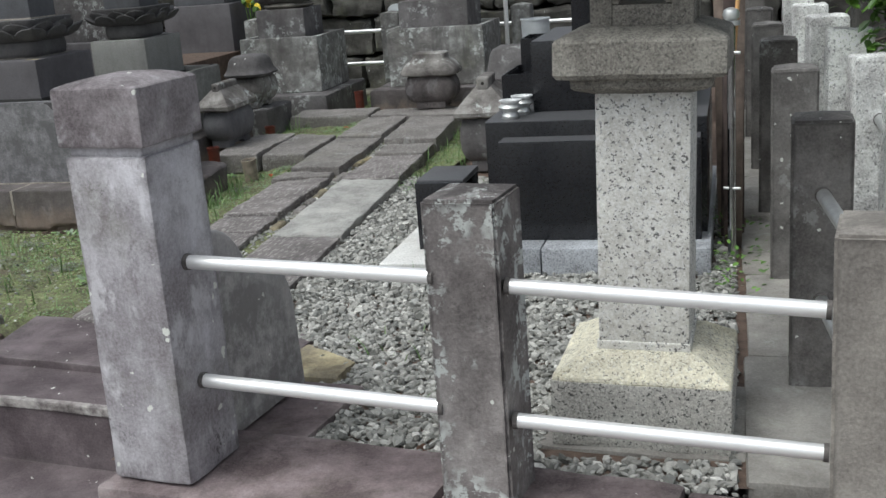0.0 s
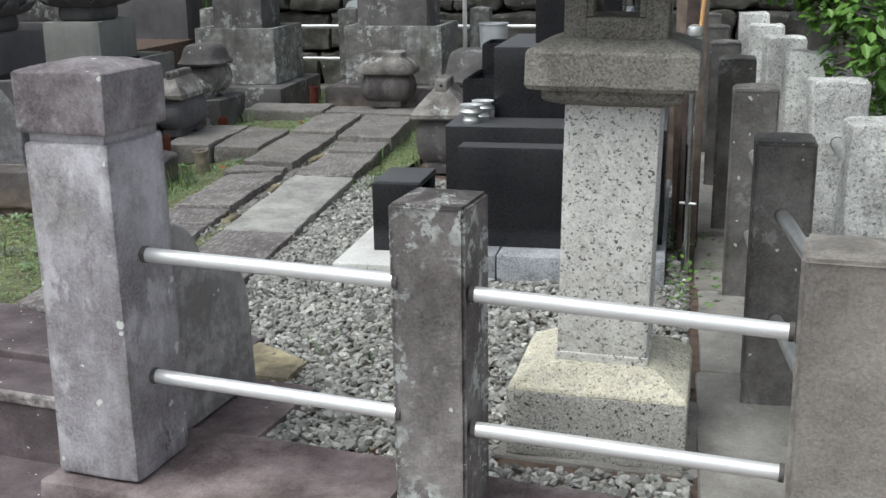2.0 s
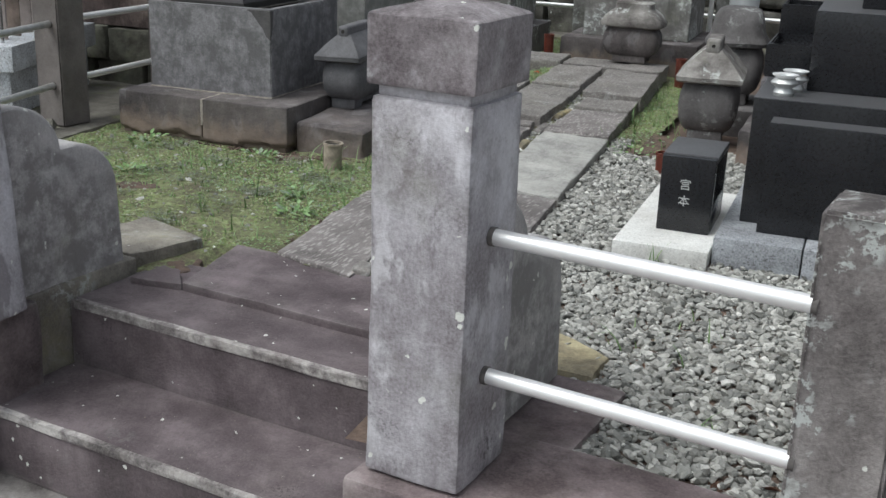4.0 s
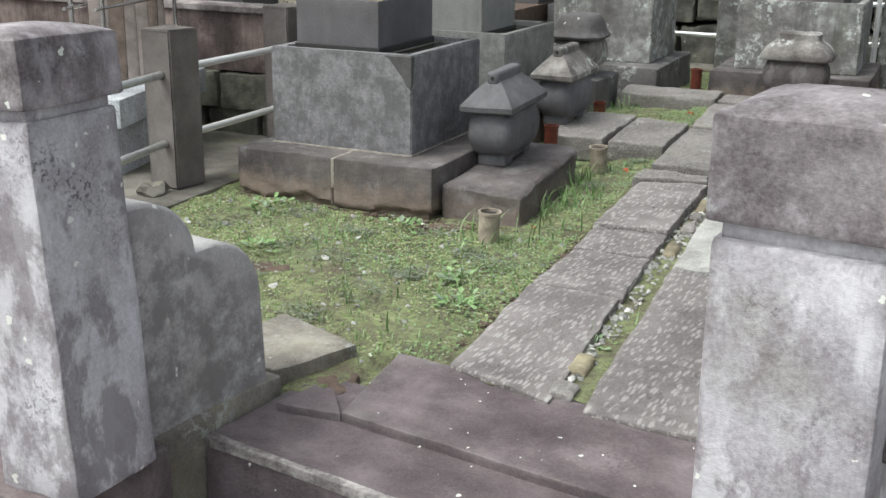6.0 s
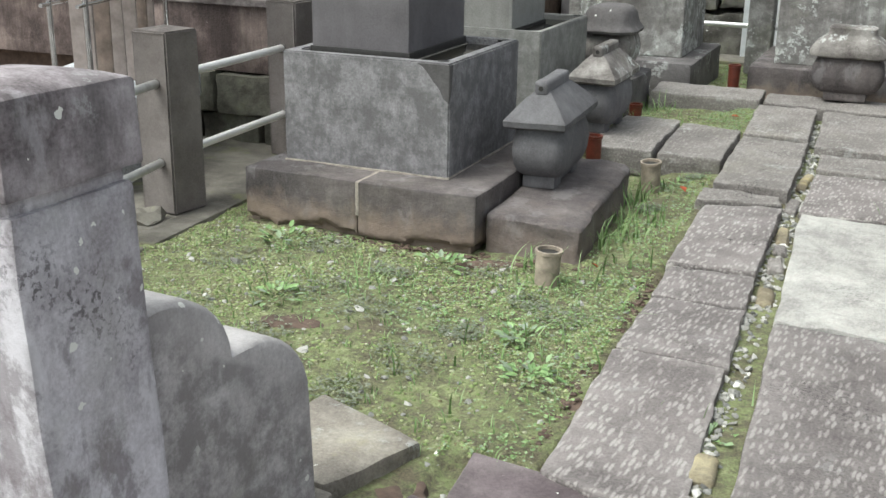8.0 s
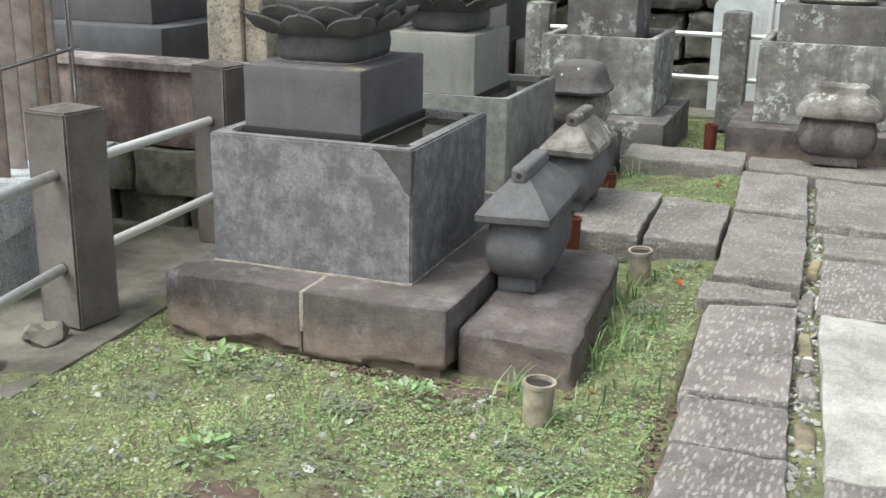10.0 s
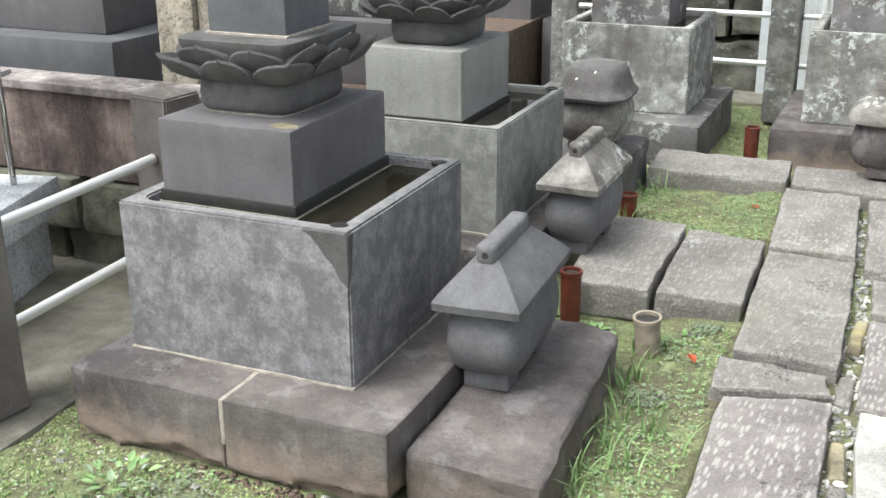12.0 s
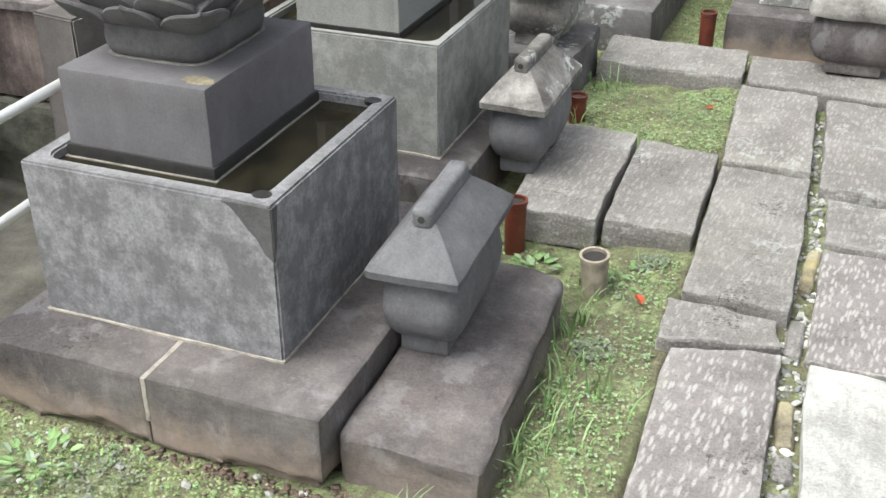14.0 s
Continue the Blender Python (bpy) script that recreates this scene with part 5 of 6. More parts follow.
part("lower_tier", block(-0.852, -0.108, 3.655, 4.55, 0.102, 0.492, bevel=0.004, cuts=1, amp=0), M_BLACK, blk)
part("front_panel", block(-0.790, -0.125, 3.555, 3.653, 0.102, 0.440, bevel=0.005, cuts=1, amp=0), M_BLACK, blk)
# thin sheets on the tiers carry the sky's reflection as a lighter grey
part("tier_top", block(-0.853, -0.107, 3.654, 4.40, 0.4925, 0.4955, bevel=0.0, cuts=0, amp=0), M_BLACK_SHEEN, blk, "honed top, sky reflection painted in")
part("panel_top", block(-0.788, -0.127, 3.557, 3.652, 0.4405, 0.4425, bevel=0.0, cuts=0, amp=0), M_BLACK_SHEEN, blk, "honed top, sky reflection painted in")
part("middle_tier", block(-0.716, -0.155, 3.86, 4.45, 0.4955, 0.742, bevel=0.005, cuts=1, amp=0), M_BLACK, blk)
part("tier_top", block(-0.714, -0.157, 3.862, 4.448, 0.7422, 0.7445, bevel=0.0, cuts=0, amp=0), M_BLACK_SHEEN, blk, "honed top, sky reflection painted in")
part("stele", block(-0.590, -0.28, 4.02, 4.30, 0.7445, 1.75, bevel=0.005, cuts=1, amp=0), M_BLACK, blk)
part("side_basin", basin_tank(-0.872, -0.725, 4.08, 4.42, 0.4955, 0.605, wall=0.02, deep=0.03, round_in=0.015), M_BLACK, blk, "black water basin")
part("side_basin", basin_tank(-0.872, -0.725, 4.50, 4.72, 0.102, 0.70, wall=0.02, deep=0.03, round_in=0.015), M_BLACK, blk, "black water basin")
for i, (x, y) in enumerate(((-0.775, 3.735), (-0.752, 3.835))):
    th = thing("flower_vase", "polished steel flower vase with a wide rim", "vase", pose(x, y, 0.4957), "steel grave vases")
    part("body", loft([ring(0.030, 0.030, 0.0, 32), ring(0.032, 0.032, 0.01, 32), ring(0.024, 0.024, 0.024, 32), ring(0.040, 0.040, 0.034, 32), ring(0.042, 0.042, 0.040, 32), ring(0.030, 0.030, 0.052, 32)]), M_STEEL_DULL, th)
    part("rim", loft([ring(0.024, 0.024, 0.050, 32), ring(0.038, 0.038, 0.060, 32), ring(0.040, 0.040, 0.064, 32), ring(0.026, 0.026, 0.063, 32), ring(0.022, 0.022, 0.045, 32)]), M_STEEL, th)
tagged(part("white_plinth", block(-1.192, -0.905, 3.388, 4.12, -0.05, 0.068, bevel=0.006, cuts=3, amp=0.002, seed=220), M_WHITE), "white granite slab under the black incense box", "stone base")
box = thing("incense_box", "polished black granite incense box with white engraved characters", "grave box", pose(-1.012, 3.68, 0.068, 0, 0, 0))
part("front_slab", block(-0.082, 0.082, -0.115, -0.085, 0, 0.238, bevel=0.003, cuts=1, amp=0), M_BLACK, box)
part("back_slab", block(-0.082, 0.082, 0.13, 0.16, 0, 0.222, bevel=0.003, cuts=1, amp=0), M_BLACK, box)
part("side_slab", block(-0.082, -0.056, -0.0845, 0.1295, 0, 0.222, bevel=0.003, cuts=1, amp=0), M_BLACK, box)
part("floor_slab", block(-0.0555, 0.082, -0.0845, 0.1295, 0, 0.09, bevel=0.003, cuts=1, amp=0), M_BLACK, box)
part("top_slab", block(-0.084, 0.084, -0.0845, 0.162, 0.2225, 0.242, bevel=0.003, cuts=1, amp=0), M_BLACK_SHEEN, box, "honed top, greyed by painted sky reflection")
for ch, z in (("宮", 0.150), ("本", 0.098)):
    cu = bpy.data.curves.new("letter", "FONT")
    cu.body, cu.size, cu.align_x, cu.align_y, cu.extrude = ch, 0.037, "CENTER", "CENTER", 0.0006
    cu.materials.append(M_LETTER)
    tx = new("letter", cu)
    tx.parent = box
    tx.matrix_basis = pose(-0.004, -0.1158, z, 90, 0, 0)
# grey steps of the tomb behind, next to the black one
nb = thing("tomb", "grey stone tomb base with stacked side blocks behind the black tomb", "tomb", None, "family tombs")
part("base_stone", block(-1.0, -0.60, 4.78, 5.50, -0.05, 0.16, bevel=0.012, cuts=4, amp=0.004, seed=230), M_BASE, nb)
part("base_stone", block(-0.96, -0.30, 5.0, 6.1, 0.16, 0.34, bevel=0.012, cuts=4, amp=0.004, seed=231), M_BLOCK, nb)
part("plinth", block(-0.90, -0.32, 5.25, 5.9, 0.34, 0.62, bevel=0.008, cuts=4, amp=0.003, seed=232), M_DARKBLOCK, nb)
part("stele", block(-0.74, -0.44, 5.45, 5.75, 0.62, 1.6, bevel=0.008, cuts=4, amp=0.002, seed=233), M_DARKBLOCK, nb)

# stake rack behind the lantern: steel posts and tall wooden grave stakes
rack = thing("stake_rack", "stainless steel rack with ball-topped posts for grave stakes", "stake rack")
for i, (x, y) in enumerate(((-0.030, 3.62), (-0.055, 4.35))):
    p = part("rack_post", tube((x, y, -0.05), (x, y, 0.79), 0.013, 20), M_CHROME, rack)
    part("collar", tube((x, y, 0.785), (x, y, 0.800), 0.028, 20), M_STEEL_DULL, p)
    part("knob", loft([ring(0.010, 0.010, 0.798, 20, 2, x, y), ring(0.024, 0.024, 0.806, 20, 2, x, y), ring(0.027, 0.027, 0.820, 20, 2, x, y), ring(0.022, 0.022, 0.834, 20, 2, x, y), ring(0.008, 0.008, 0.840, 20, 2, x, y)]), M_STEEL_DULL, p)
for z in (0.26, 0.70):
    part("crossbar", tube((-0.055, 3.62, z), (-0.002, 3.605, z), 0.005, 12), M_STEEL_DULL, rack)
    part("crossbar", tube((-0.030, 3.62, z), (-0.055, 4.35, z), 0.006, 12), M_STEEL_DULL, rack)
for i, (x, y, w, h, mat) in enumerate(((-0.035, 3.74, 0.040, 1.75, M_WOOD_DARK), (-0.020, 3.82, 0.045, 1.85, M_WOOD), (-0.050, 3.90, 0.040, 1.7, M_WOOD_DARK), (-0.010, 3.98, 0.045, 1.8, M_WOOD_DARK), (-0.060, 4.05, 0.040, 1.65, M_WOOD), (-0.020, 4.12, 0.045, 1.7, M_WOOD_DARK))):
    th = thing("grave_stake", "tall weathered brown wooden grave stake in the rack", "grave stake", pose(x, y, -0.02, 0, 1.0 * math.sin(i), 0), "grave stakes")
    part("board", block(-w / 2, w / 2, -0.006, 0.006, 0, h, bevel=0.002, cuts=2, amp=0.001, seed=240 + i), mat, th)
tagged(part("wooden_stick", tube((-0.022, 3.64, 0.69), (0.045, 3.66, 1.6), 0.007, 12), M_WOOD_NEW), "thin fresh orange wooden stick leaning upright", "stick")

# ---- vases in the ground ----
def ground_vase(at, r, h, mat, label, group):
    th = thing("ground_vase", label, "vase", at, group)
    part("tube", cup(r * 0.92, r, -0.03, h), mat, th)
    # solid dark plug below the rim, painted as the shaded inside
    part("shade_plug", loft([ring(r * 0.80, r * 0.80, h * 0.60, 24), ring(r * 0.91, r * 0.91, h - 0.010, 24)]), M_HOLE_SHADE, th, "dark plug painted as the tube's shaded inside")


ground_vase(pose(-2.42, 3.945, 0.0, 0, 2, 0), 0.036, 0.115, M_TUBE, "weathered beige plastic flower tube stuck in the lawn", "flower tubes")
ground_vase(pose(-2.388, 5.045, 0.0, 4, -2, 0), 0.036, 0.125, M_TUBE, "weathered beige plastic flower tube stuck in the lawn", "flower tubes")
for x, y, h in ((-2.652, 5.185, 0.165), (-2.722, 6.10, 0.12), (-2.422, 6.92, 0.205), (-1.545, 6.60, 0.17), (-1.245, 4.50, 0.10), (-1.30, 6.25, 0.14)):
    ground_vase(pose(x, y, 0.0), 0.030, h, M_RED, "red-brown plastic flower vase beside a stone urn", "red flower vases")

# ---- background: back fence, retaining wall, far stones ----
for i, (x, y) in enumerate(((-3.55, 7.95), (-2.44, 7.86), (-1.48, 7.90), (-0.55, 7.95))):
    fence_post(pose(x, y, 0.02, 0, 0, 0), 0.14, 0.63, M_LICHEN, "grey lichened square stone post of the back fence", 250 + i, "back fence posts", panel=False)
BX = (-3.55, -2.44, -1.48, -0.55)
for a, b in zip(BX, BX[1:]):
    for z in (0.52, 0.285):
        rail((a + 0.07, 7.9, z), (b - 0.07, 7.9, z), 0.0145)
for x in (-2.26, -1.57):
    th = thing("rack_pole", "steel pole with a ball top behind the tomb", "pole", pose(x, 7.76, 0.05), "steel poles")
    part("pole", tube((0, 0, 0), (0, 0, 0.80), 0.016, 16), M_STEEL, th)
    part("knob", loft([ring(0.012, 0.012, 0.795, 20), ring(0.026, 0.026, 0.805, 20), ring(0.026, 0.026, 0.83, 20), ring(0.012, 0.012, 0.85, 20)]), M_STEEL, th)
rail((-2.245, 7.76, 0.72), (-1.585, 7.76, 0.72), 0.010)
tagged(part("back_strip", block(-4.2, 0.2, 8.15, 8.45, -0.1, 0.03, bevel=0.01, cuts=5, amp=0.01, seed=259), M_CONC), "mossy concrete edging before the back wall", "paving", kind="structure")
wall_b = thing("wall_north", "dark mossy retaining wall of large rough stones", "wall", kind="structure")
rnd = random.Random(4)
zz = -0.05
for row, hgt in enumerate((0.34, 0.30, 0.28)):
    x = -7.5 + 0.3 * row
    while x < 3.5:
        w = rnd.uniform(0.35, 0.75)
        part("stone", block(x, x + w - 0.025, 8.55 + rnd.uniform(-0.03, 0.03), 8.85, zz + 0.01, zz + hgt - 0.012, bevel=0.03, cuts=6, amp=0.036, seed=rnd.randint(0, 99), scale=7, segs=2), M_RUBBLE, wall_b)
        x += w
    zz += hgt
part("coping", block(-7.5, 3.5, 8.52, 8.95, 0.872, 0.915, bevel=0.01, cuts=6, amp=0.008, seed=260), M_GRANITE_ROUGH, wall_b, "pale granite coping")
wall_c = thing("granite_fence", "pale blue-grey granite panel wall above the rough stones", "wall", kind="structure")
x, k = -7.2, 0
while x < 3.5:
    w = (1.05, 0.95, 0.80)[k % 3]
    part("panel", block(x, x + w - 0.035, 9.25, 9.40, 0.90, 1.16, bevel=0.008, cuts=1, amp=0.001, seed=k), M_FARGRANITE, wall_c)
    part("panel", block(x - 0.01, x + w - 0.025, 9.22, 9.43, 1.165, 1.32, bevel=0.008, cuts=1, amp=0.001, seed=k), M_FARGRANITE, wall_c)
    part("panel", block(x, x + w - 0.035, 9.25, 9.40, 1.325, 2.3, bevel=0.008, cuts=1, amp=0.001, seed=k), M_FARGRANITE, wall_c)
    x += w
    k += 1
tagged(part("upper_terrace", block(-7.5, 3.5, 8.86, 9.8, -0.05, 0.86, bevel=0.01, cuts=2, amp=0, seed=261), M_SOIL), "earth terrace behind the retaining wall", "ground", kind="structure")
tagged(part("backdrop_bank", block(-16, 12, 12, 14, -0.4, 3.4, bevel=0.05, cuts=6, amp=0.25, seed=262, scale=0.8), M_RUBBLE), "dark distant bank behind the graveyard", "backdrop", kind="structure")

# zinc bucket and an oval plaque by the back fence
bk = thing("bucket", "pale zinc bucket standing by the back fence", "bucket", pose(-1.355, 7.70, 0.0))
part("body", cup(0.08, 0.10, 0.0, 0.56, wall=0.006, n=32, lip=0.005), M_ZINC, bk)
sb = thing("signboard", "pale blue-grey arched stone tablet with unreadable lines", "tablet", pose(-2.44, 8.42, 0.03))
prof = [(-0.19, 0.0), (-0.19, 0.60)] + [(-0.19 + 0.05 * (1 - math.cos(a)), 0.60 + 0.05 * math.sin(a)) for a in (0.5, 1.0, 1.5)] + [(0.19 - 0.05 * (1 - math.cos(a)), 0.60 + 0.05 * math.sin(a)) for a in (1.5, 1.0, 0.5)] + [(0.19, 0.60), (0.19, 0.0)]
part("tablet", loft([[(px, y, pz) for px, pz in prof] for y in (-0.03, 0.03)]), M_ZINC, sb)
for i in range(5):
    part("text_line", block(0.02 + 0.03 * i, 0.035 + 0.03 * i, -0.0325, -0.030, 0.22, 0.56, bevel=0, cuts=0, amp=0), M_LETTER, sb)

# tombs beyond the side wall and behind the left row
def far_tomb(x, y, z, s, mats, label, seed, steps=((0.50, 0.34), (0.36, 0.26), (0.20, 0.9))):
    th = thing("tomb", label, "tomb", pose(x, y, z), "neighbouring tombs")
    h = 0
    for k, (w, t) in enumerate(steps):
        part(("basin", "plinth", "stele")[min(k, 2)], block(-w * s / 2, w * s / 2, -w * s / 2, w * s / 2, h, h + t * s, bevel=0.008, cuts=3, amp=0.003, seed=seed + k), mats[k % len(mats)], th)
        h += t * s + 0.0005
    return th


tagged(part("neighbour_terrace", block(-9, -3.75, 5.16, 8.2, -0.1, 0.42, bevel=0.01, cuts=4, amp=0.01, seed=270), M_SOIL), "raised earth of the plot behind the concrete wall", "ground", kind="structure")
far_tomb(-4.72, 5.70, 0.42, 1.0, (M_STELE, M_BLOCK), "dark grey stepped stone tomb behind the concrete wall", 271, ((0.86, 0.28), (0.62, 0.45), (0.34, 0.6)))
far_tomb(-5.75, 5.75, 0.42, 1.0, (M_BLOCK, M_STELE), "dark grey stepped stone tomb behind the concrete wall", 275, ((0.8, 0.28), (0.55, 0.4), (0.3, 0.6)))
far_tomb(-3.95, 6.45, 0.42, 1.0, (M_BLOCK, M_DARKBLOCK), "brown-grey stepped tomb behind the lotus tombs", 279, ((0.6, 0.25), (0.42, 0.3), (0.26, 0.7)))
far_tomb(-4.05, 8.26, 0.0, 1.0, (M_BLOCK, M_STELE), "grey stepped tomb behind the back fence", 283, ((0.57, 0.78), (0.43, 0.26), (0.26, 0.8)))
far_tomb(-5.0, 8.2, 0.35, 1.0, (M_BLOCK, M_DARKBLOCK), "grey stepped tomb behind the back fence", 287, ((0.66, 0.42), (0.46, 0.26), (0.26, 0.8)))
far_tomb(0.95, 7.3, -0.02, 1.0, (M_DARKBLOCK, M_RUBBLE), "dark weathered tomb among the boundary posts", 291, ((0.7, 0.36), (0.5, 0.3), (0.3, 0.7)))
far_tomb(0.70, 9.0, 0.0, 1.0, (M_DARKBLOCK, M_LICHEN), "dark weathered tomb far behind the posts", 295, ((0.7, 0.5), (0.5, 0.4), (0.3, 0.7)))
far_tomb(-0.62, 6.9, 0.0, 1.0, (M_BLACK_SHEEN, M_GRANITE_GREY), "dark stone tomb behind the black tomb", 299, ((0.7, 0.4), (0.5, 0.3), (0.3, 0.9)))
col = thing("concrete_column", "tan exposed-aggregate concrete column behind the wall", "column", pose(-3.945, 5.32, 0.35))
part("column", block(-0.115, 0.03, -0.1, 0.1, 0, 1.6, bevel=0.012, cuts=5, amp=0.005, seed=303), M_AGGREGATE, col)
part("column", block(0.034, 0.125, -0.085, 0.1, 0, 1.6, bevel=0.012, cuts=5, amp=0.005, seed=304), M_AGGREGATE, col)

# granite stand with wooden stakes beyond the side fence
STAND = pose(-4.04, 4.06, 0.0, 0, 0, 15.7)
gs = thing("granite_stand", "grey speckled granite stand for grave stakes", "stone stand", STAND)
part("block", block(-0.52, -0.035, 0.035, 0.885, -0.03, 0.2145, bevel=0.006, cuts=2, amp=0.001, seed=305), M_GRANITE_STAND, gs)
part("block", block(-0.56, 0.0, 0.0, 0.92, 0.215, 0.330, bevel=0.006, cuts=2, amp=0.001, seed=306), M_GRANITE_STAND, gs)
sr = thing("stake_rack", "stainless steel rack holding wooden grave stakes on granite", "stake rack", STAND)
for x, y in ((-0.09, 0.81), (-0.22, 0.81), (-0.09, 0.10), (-0.22, 0.10)):
    part("rack_post", tube((x, y, 0.33), (x, y, 1.30), 0.010, 16), M_CHROME, sr)
for z in (0.67, 1.12):
    for x in (-0.09, -0.22):
        part("crossbar", tube((x, 0.04, z), (x, 0.88, z), 0.007, 12), M_CHROME, sr)
for i, y in enumerate((0.20, 0.33, 0.45, 0.57, 0.67, 0.75)):
    th = thing("grave_stake", "tall weathered grey-brown wooden grave stake", "grave stake", STAND @ pose(-0.155, y, 0.331, 0, 0.6 * math.sin(i * 2.2), 4 * math.sin(i)), "grave stakes")
    part("board", block(-0.042, 0.042, -0.006, 0.006, 0, 1.5, bevel=0.002, cuts=1, amp=0.001, seed=310 + i), (M_WOOD_PALE, M_WOOD, M_WOOD_PALE)[i % 3], th)

# yellow flowers at a far tomb
tagged(part("vase_block", block(-3.72, -3.56, 8.03, 8.17, -0.05, 0.42, bevel=0.008, cuts=2, amp=0.003, seed=320), M_BLOCK), "small grey stone block carrying a flower vase", "stone base")
fl = thing("flower_bunch", "yellow chrysanthemums in a dark vase before a far tomb", "flowers", pose(-3.64, 8.10, 0.42))
part("vase", cup(0.025, 0.03, 0, 0.12), M_RED, fl)
for i in range(7):
    a = i * 2.4
    p = Vector((0.02 * math.cos(a), 0.02 * math.sin(a), 0.1))
    q = Vector((0.05 * math.cos(a), 0.05 * math.sin(a), 0.30 + 0.10 * ((i * 37) % 5) / 5))
    part("stem", tube(p, q, 0.004, 6), M_STALK, fl)
    bm = bmesh.new()
    bmesh.ops.create_icosphere(bm, subdivisions=2, radius=0.026)
    for v in bm.verts:
        v.co = v.co * (0.8 + 0.4 * random.random()) + q
    part("blossom", bm, M_PETAL if i < 4 else M_STALK, fl)


# ---- plants, gravel and litter ----
rng = np.random.default_rng(7)
LEAFV = np.array([(0, 0, 0), (0.25, -0.22, 0.05), (0.62, -0.26, 0.07), (1, 0, -0.02), (0.62, 0.26, 0.07), (0.25, 0.22, 0.05), (0.5, 0, 0.0)])
LEAFF = [(0, 1, 6), (1, 2, 6), (2, 3, 6), (3, 4, 6), (4, 5, 6), (5, 0, 6)]


def turn(yaw, pitch, roll=0.0):
    return np.array(Euler((roll, pitch, yaw), "XYZ").to_matrix())


# shrub hanging over the granite posts
shrub = thing("shrub", "glossy green broad-leaved shrub leaning over the granite posts", "shrub", pose(1.08, 4.05, -0.02))
rs = random.Random(12)
tips = []
for i in range(7):
    bms = []
    a = rs.uniform(0, 6.28)
    p = Vector((0, 0, 0.0))
    d = Vector((math.cos(a) * 0.35 - 0.25, math.sin(a) * 0.35 - 0.1, 1.0)).normalized()
    r = 0.02
    for s in range(7):
        q = p + d * 0.19
        bms.append(tube(p, q, r, 7))
        if s > 2:
            for _ in range(3):
                e = q + Vector((rs.uniform(-0.3, 0.3), rs.uniform(-0.3, 0.3), rs.uniform(-0.15, 0.15)))
                bms.append(tube(q, e, 0.005, 5))
                tips.append((q, e))
        p, r = q, r * 0.82
        d = (d + Vector((rs.uniform(-0.3, 0.25), rs.uniform(-0.3, 0.3), rs.uniform(-0.1, 0.1)))).normalized()
    part("branch", merged(*bms), M_WOOD_DARK, shrub)

V, F = [], []
for q, e in tips:
    for k in range(95):
        t = rs.random()
        c = q.lerp(e, t) + Vector((rs.uniform(-0.05, 0.05), rs.uniform(-0.05, 0.05), rs.uniform(-0.05, 0.05)))
        L = rs.uniform(0.03, 0.06)
        m = turn(rs.uniform(0, 6.28), rs.uniform(-0.1, 1.0), rs.uniform(-0.6, 0.6))
        b = len(V)
        V += [tuple(m @ (w * L) + np.array(c)) for w in LEAFV]
        F += [tuple(b + j for j in f) for f in LEAFF]
soup("leaves", V, F, M_LEAF, "", "", shrub)

# gravel between path, plinth and kerb
ICO = bmesh.new()
bmesh.ops.create_icosphere(ICO, subdivisions=1, radius=1)
IV = np.array([v.co[:] for v in ICO.verts])
IF = [tuple(v.index for v in f.verts) for f in ICO.faces]
ICO.free()


def pebbles(name, places, lo, hi, mat, label, category):
    V, F = [], []
    for x, y, z in places:
        s = rng.uniform(lo, hi) * (1.35 if rng.random() < 0.08 else 1)
        sc = np.array([s * rng.uniform(0.8, 1.5), s * rng.uniform(0.7, 1.1), s * rng.uniform(0.45, 0.85)])
        jag = 1 + rng.uniform(-0.40, 0.36, (len(IV), 1))
        m = turn(rng.uniform(0, 6.28), rng.uniform(-0.5, 0.5), rng.uniform(-0.5, 0.5))
        w = (IV * jag * sc) @ m.T + np.array([x, y, z + s * 0.25])
        b = len(V)
        V += [tuple(p) for p in w]
        F += [tuple(b + j for j in f) for f in IF]
    return soup(name, V, F, mat, label, category)


def path_right(y):
    return -1.44 - 0.05 * (y - 2.8)


def in_gravel(x, y):
    f = FRONT.inverted() @ Vector((x, y, 0))
    if f.y < 0.20 or (f.x < 0.15 and f.y < 0.56) or (f.x < -0.15):
        if not (f.y > 0.85 and x > path_right(y)):
            return False
    if x < path_right(y) + 0.005 and y > 2.8:
        return False
    if -0.43 < x < -0.03 and 2.11 < y < 2.48:
        return False
    if x > -0.02:
        return False
    if -1.20 < x < -0.90 and 3.38 < y < 4.14:
        return False
    if x > -0.91 and y > 3.44 and not x > -0.09:
        return False
    if x > -0.9 and y > 3.45 and x < -0.1:
        return False
    if y > 4.35 and noise.noise(Vector((x * 4, y * 2, 0))) > -0.4 + (5.7 - y) * 0.9:
        return False
    return True


spots = []
while len(spots) < 19000:
    x, y = rng.uniform(-1.72, 0.0), rng.uniform(1.98, 5.0)
    if in_gravel(x, y):
        spots.append((x, y, gravel_height(x, y) + rng.uniform(-0.004, 0.010)))
pebbles("gravel", spots, 0.0055, 0.0130, M_GRAVEL, "loose grey gravel of mixed broken stones", "gravel")
spots = []
for _ in range(650):
    y = rng.uniform(2.9, 6.3)
    x = -1.80 - 0.033 * (y - 2.9) + rng.uniform(-0.035, 0.03)
    spots.append((x, y, joint_height(y)))
for _ in range(260):
    x, y = rng.uniform(-3.6, -2.15), rng.uniform(2.75, 4.1)
    spots.append((x, y, lawn_height(x, y) - 0.002))
for _ in range(500):
    y = rng.uniform(2.0, 4.6)
    spots.append((rng.uniform(-0.09, 0.0), y, -0.02))
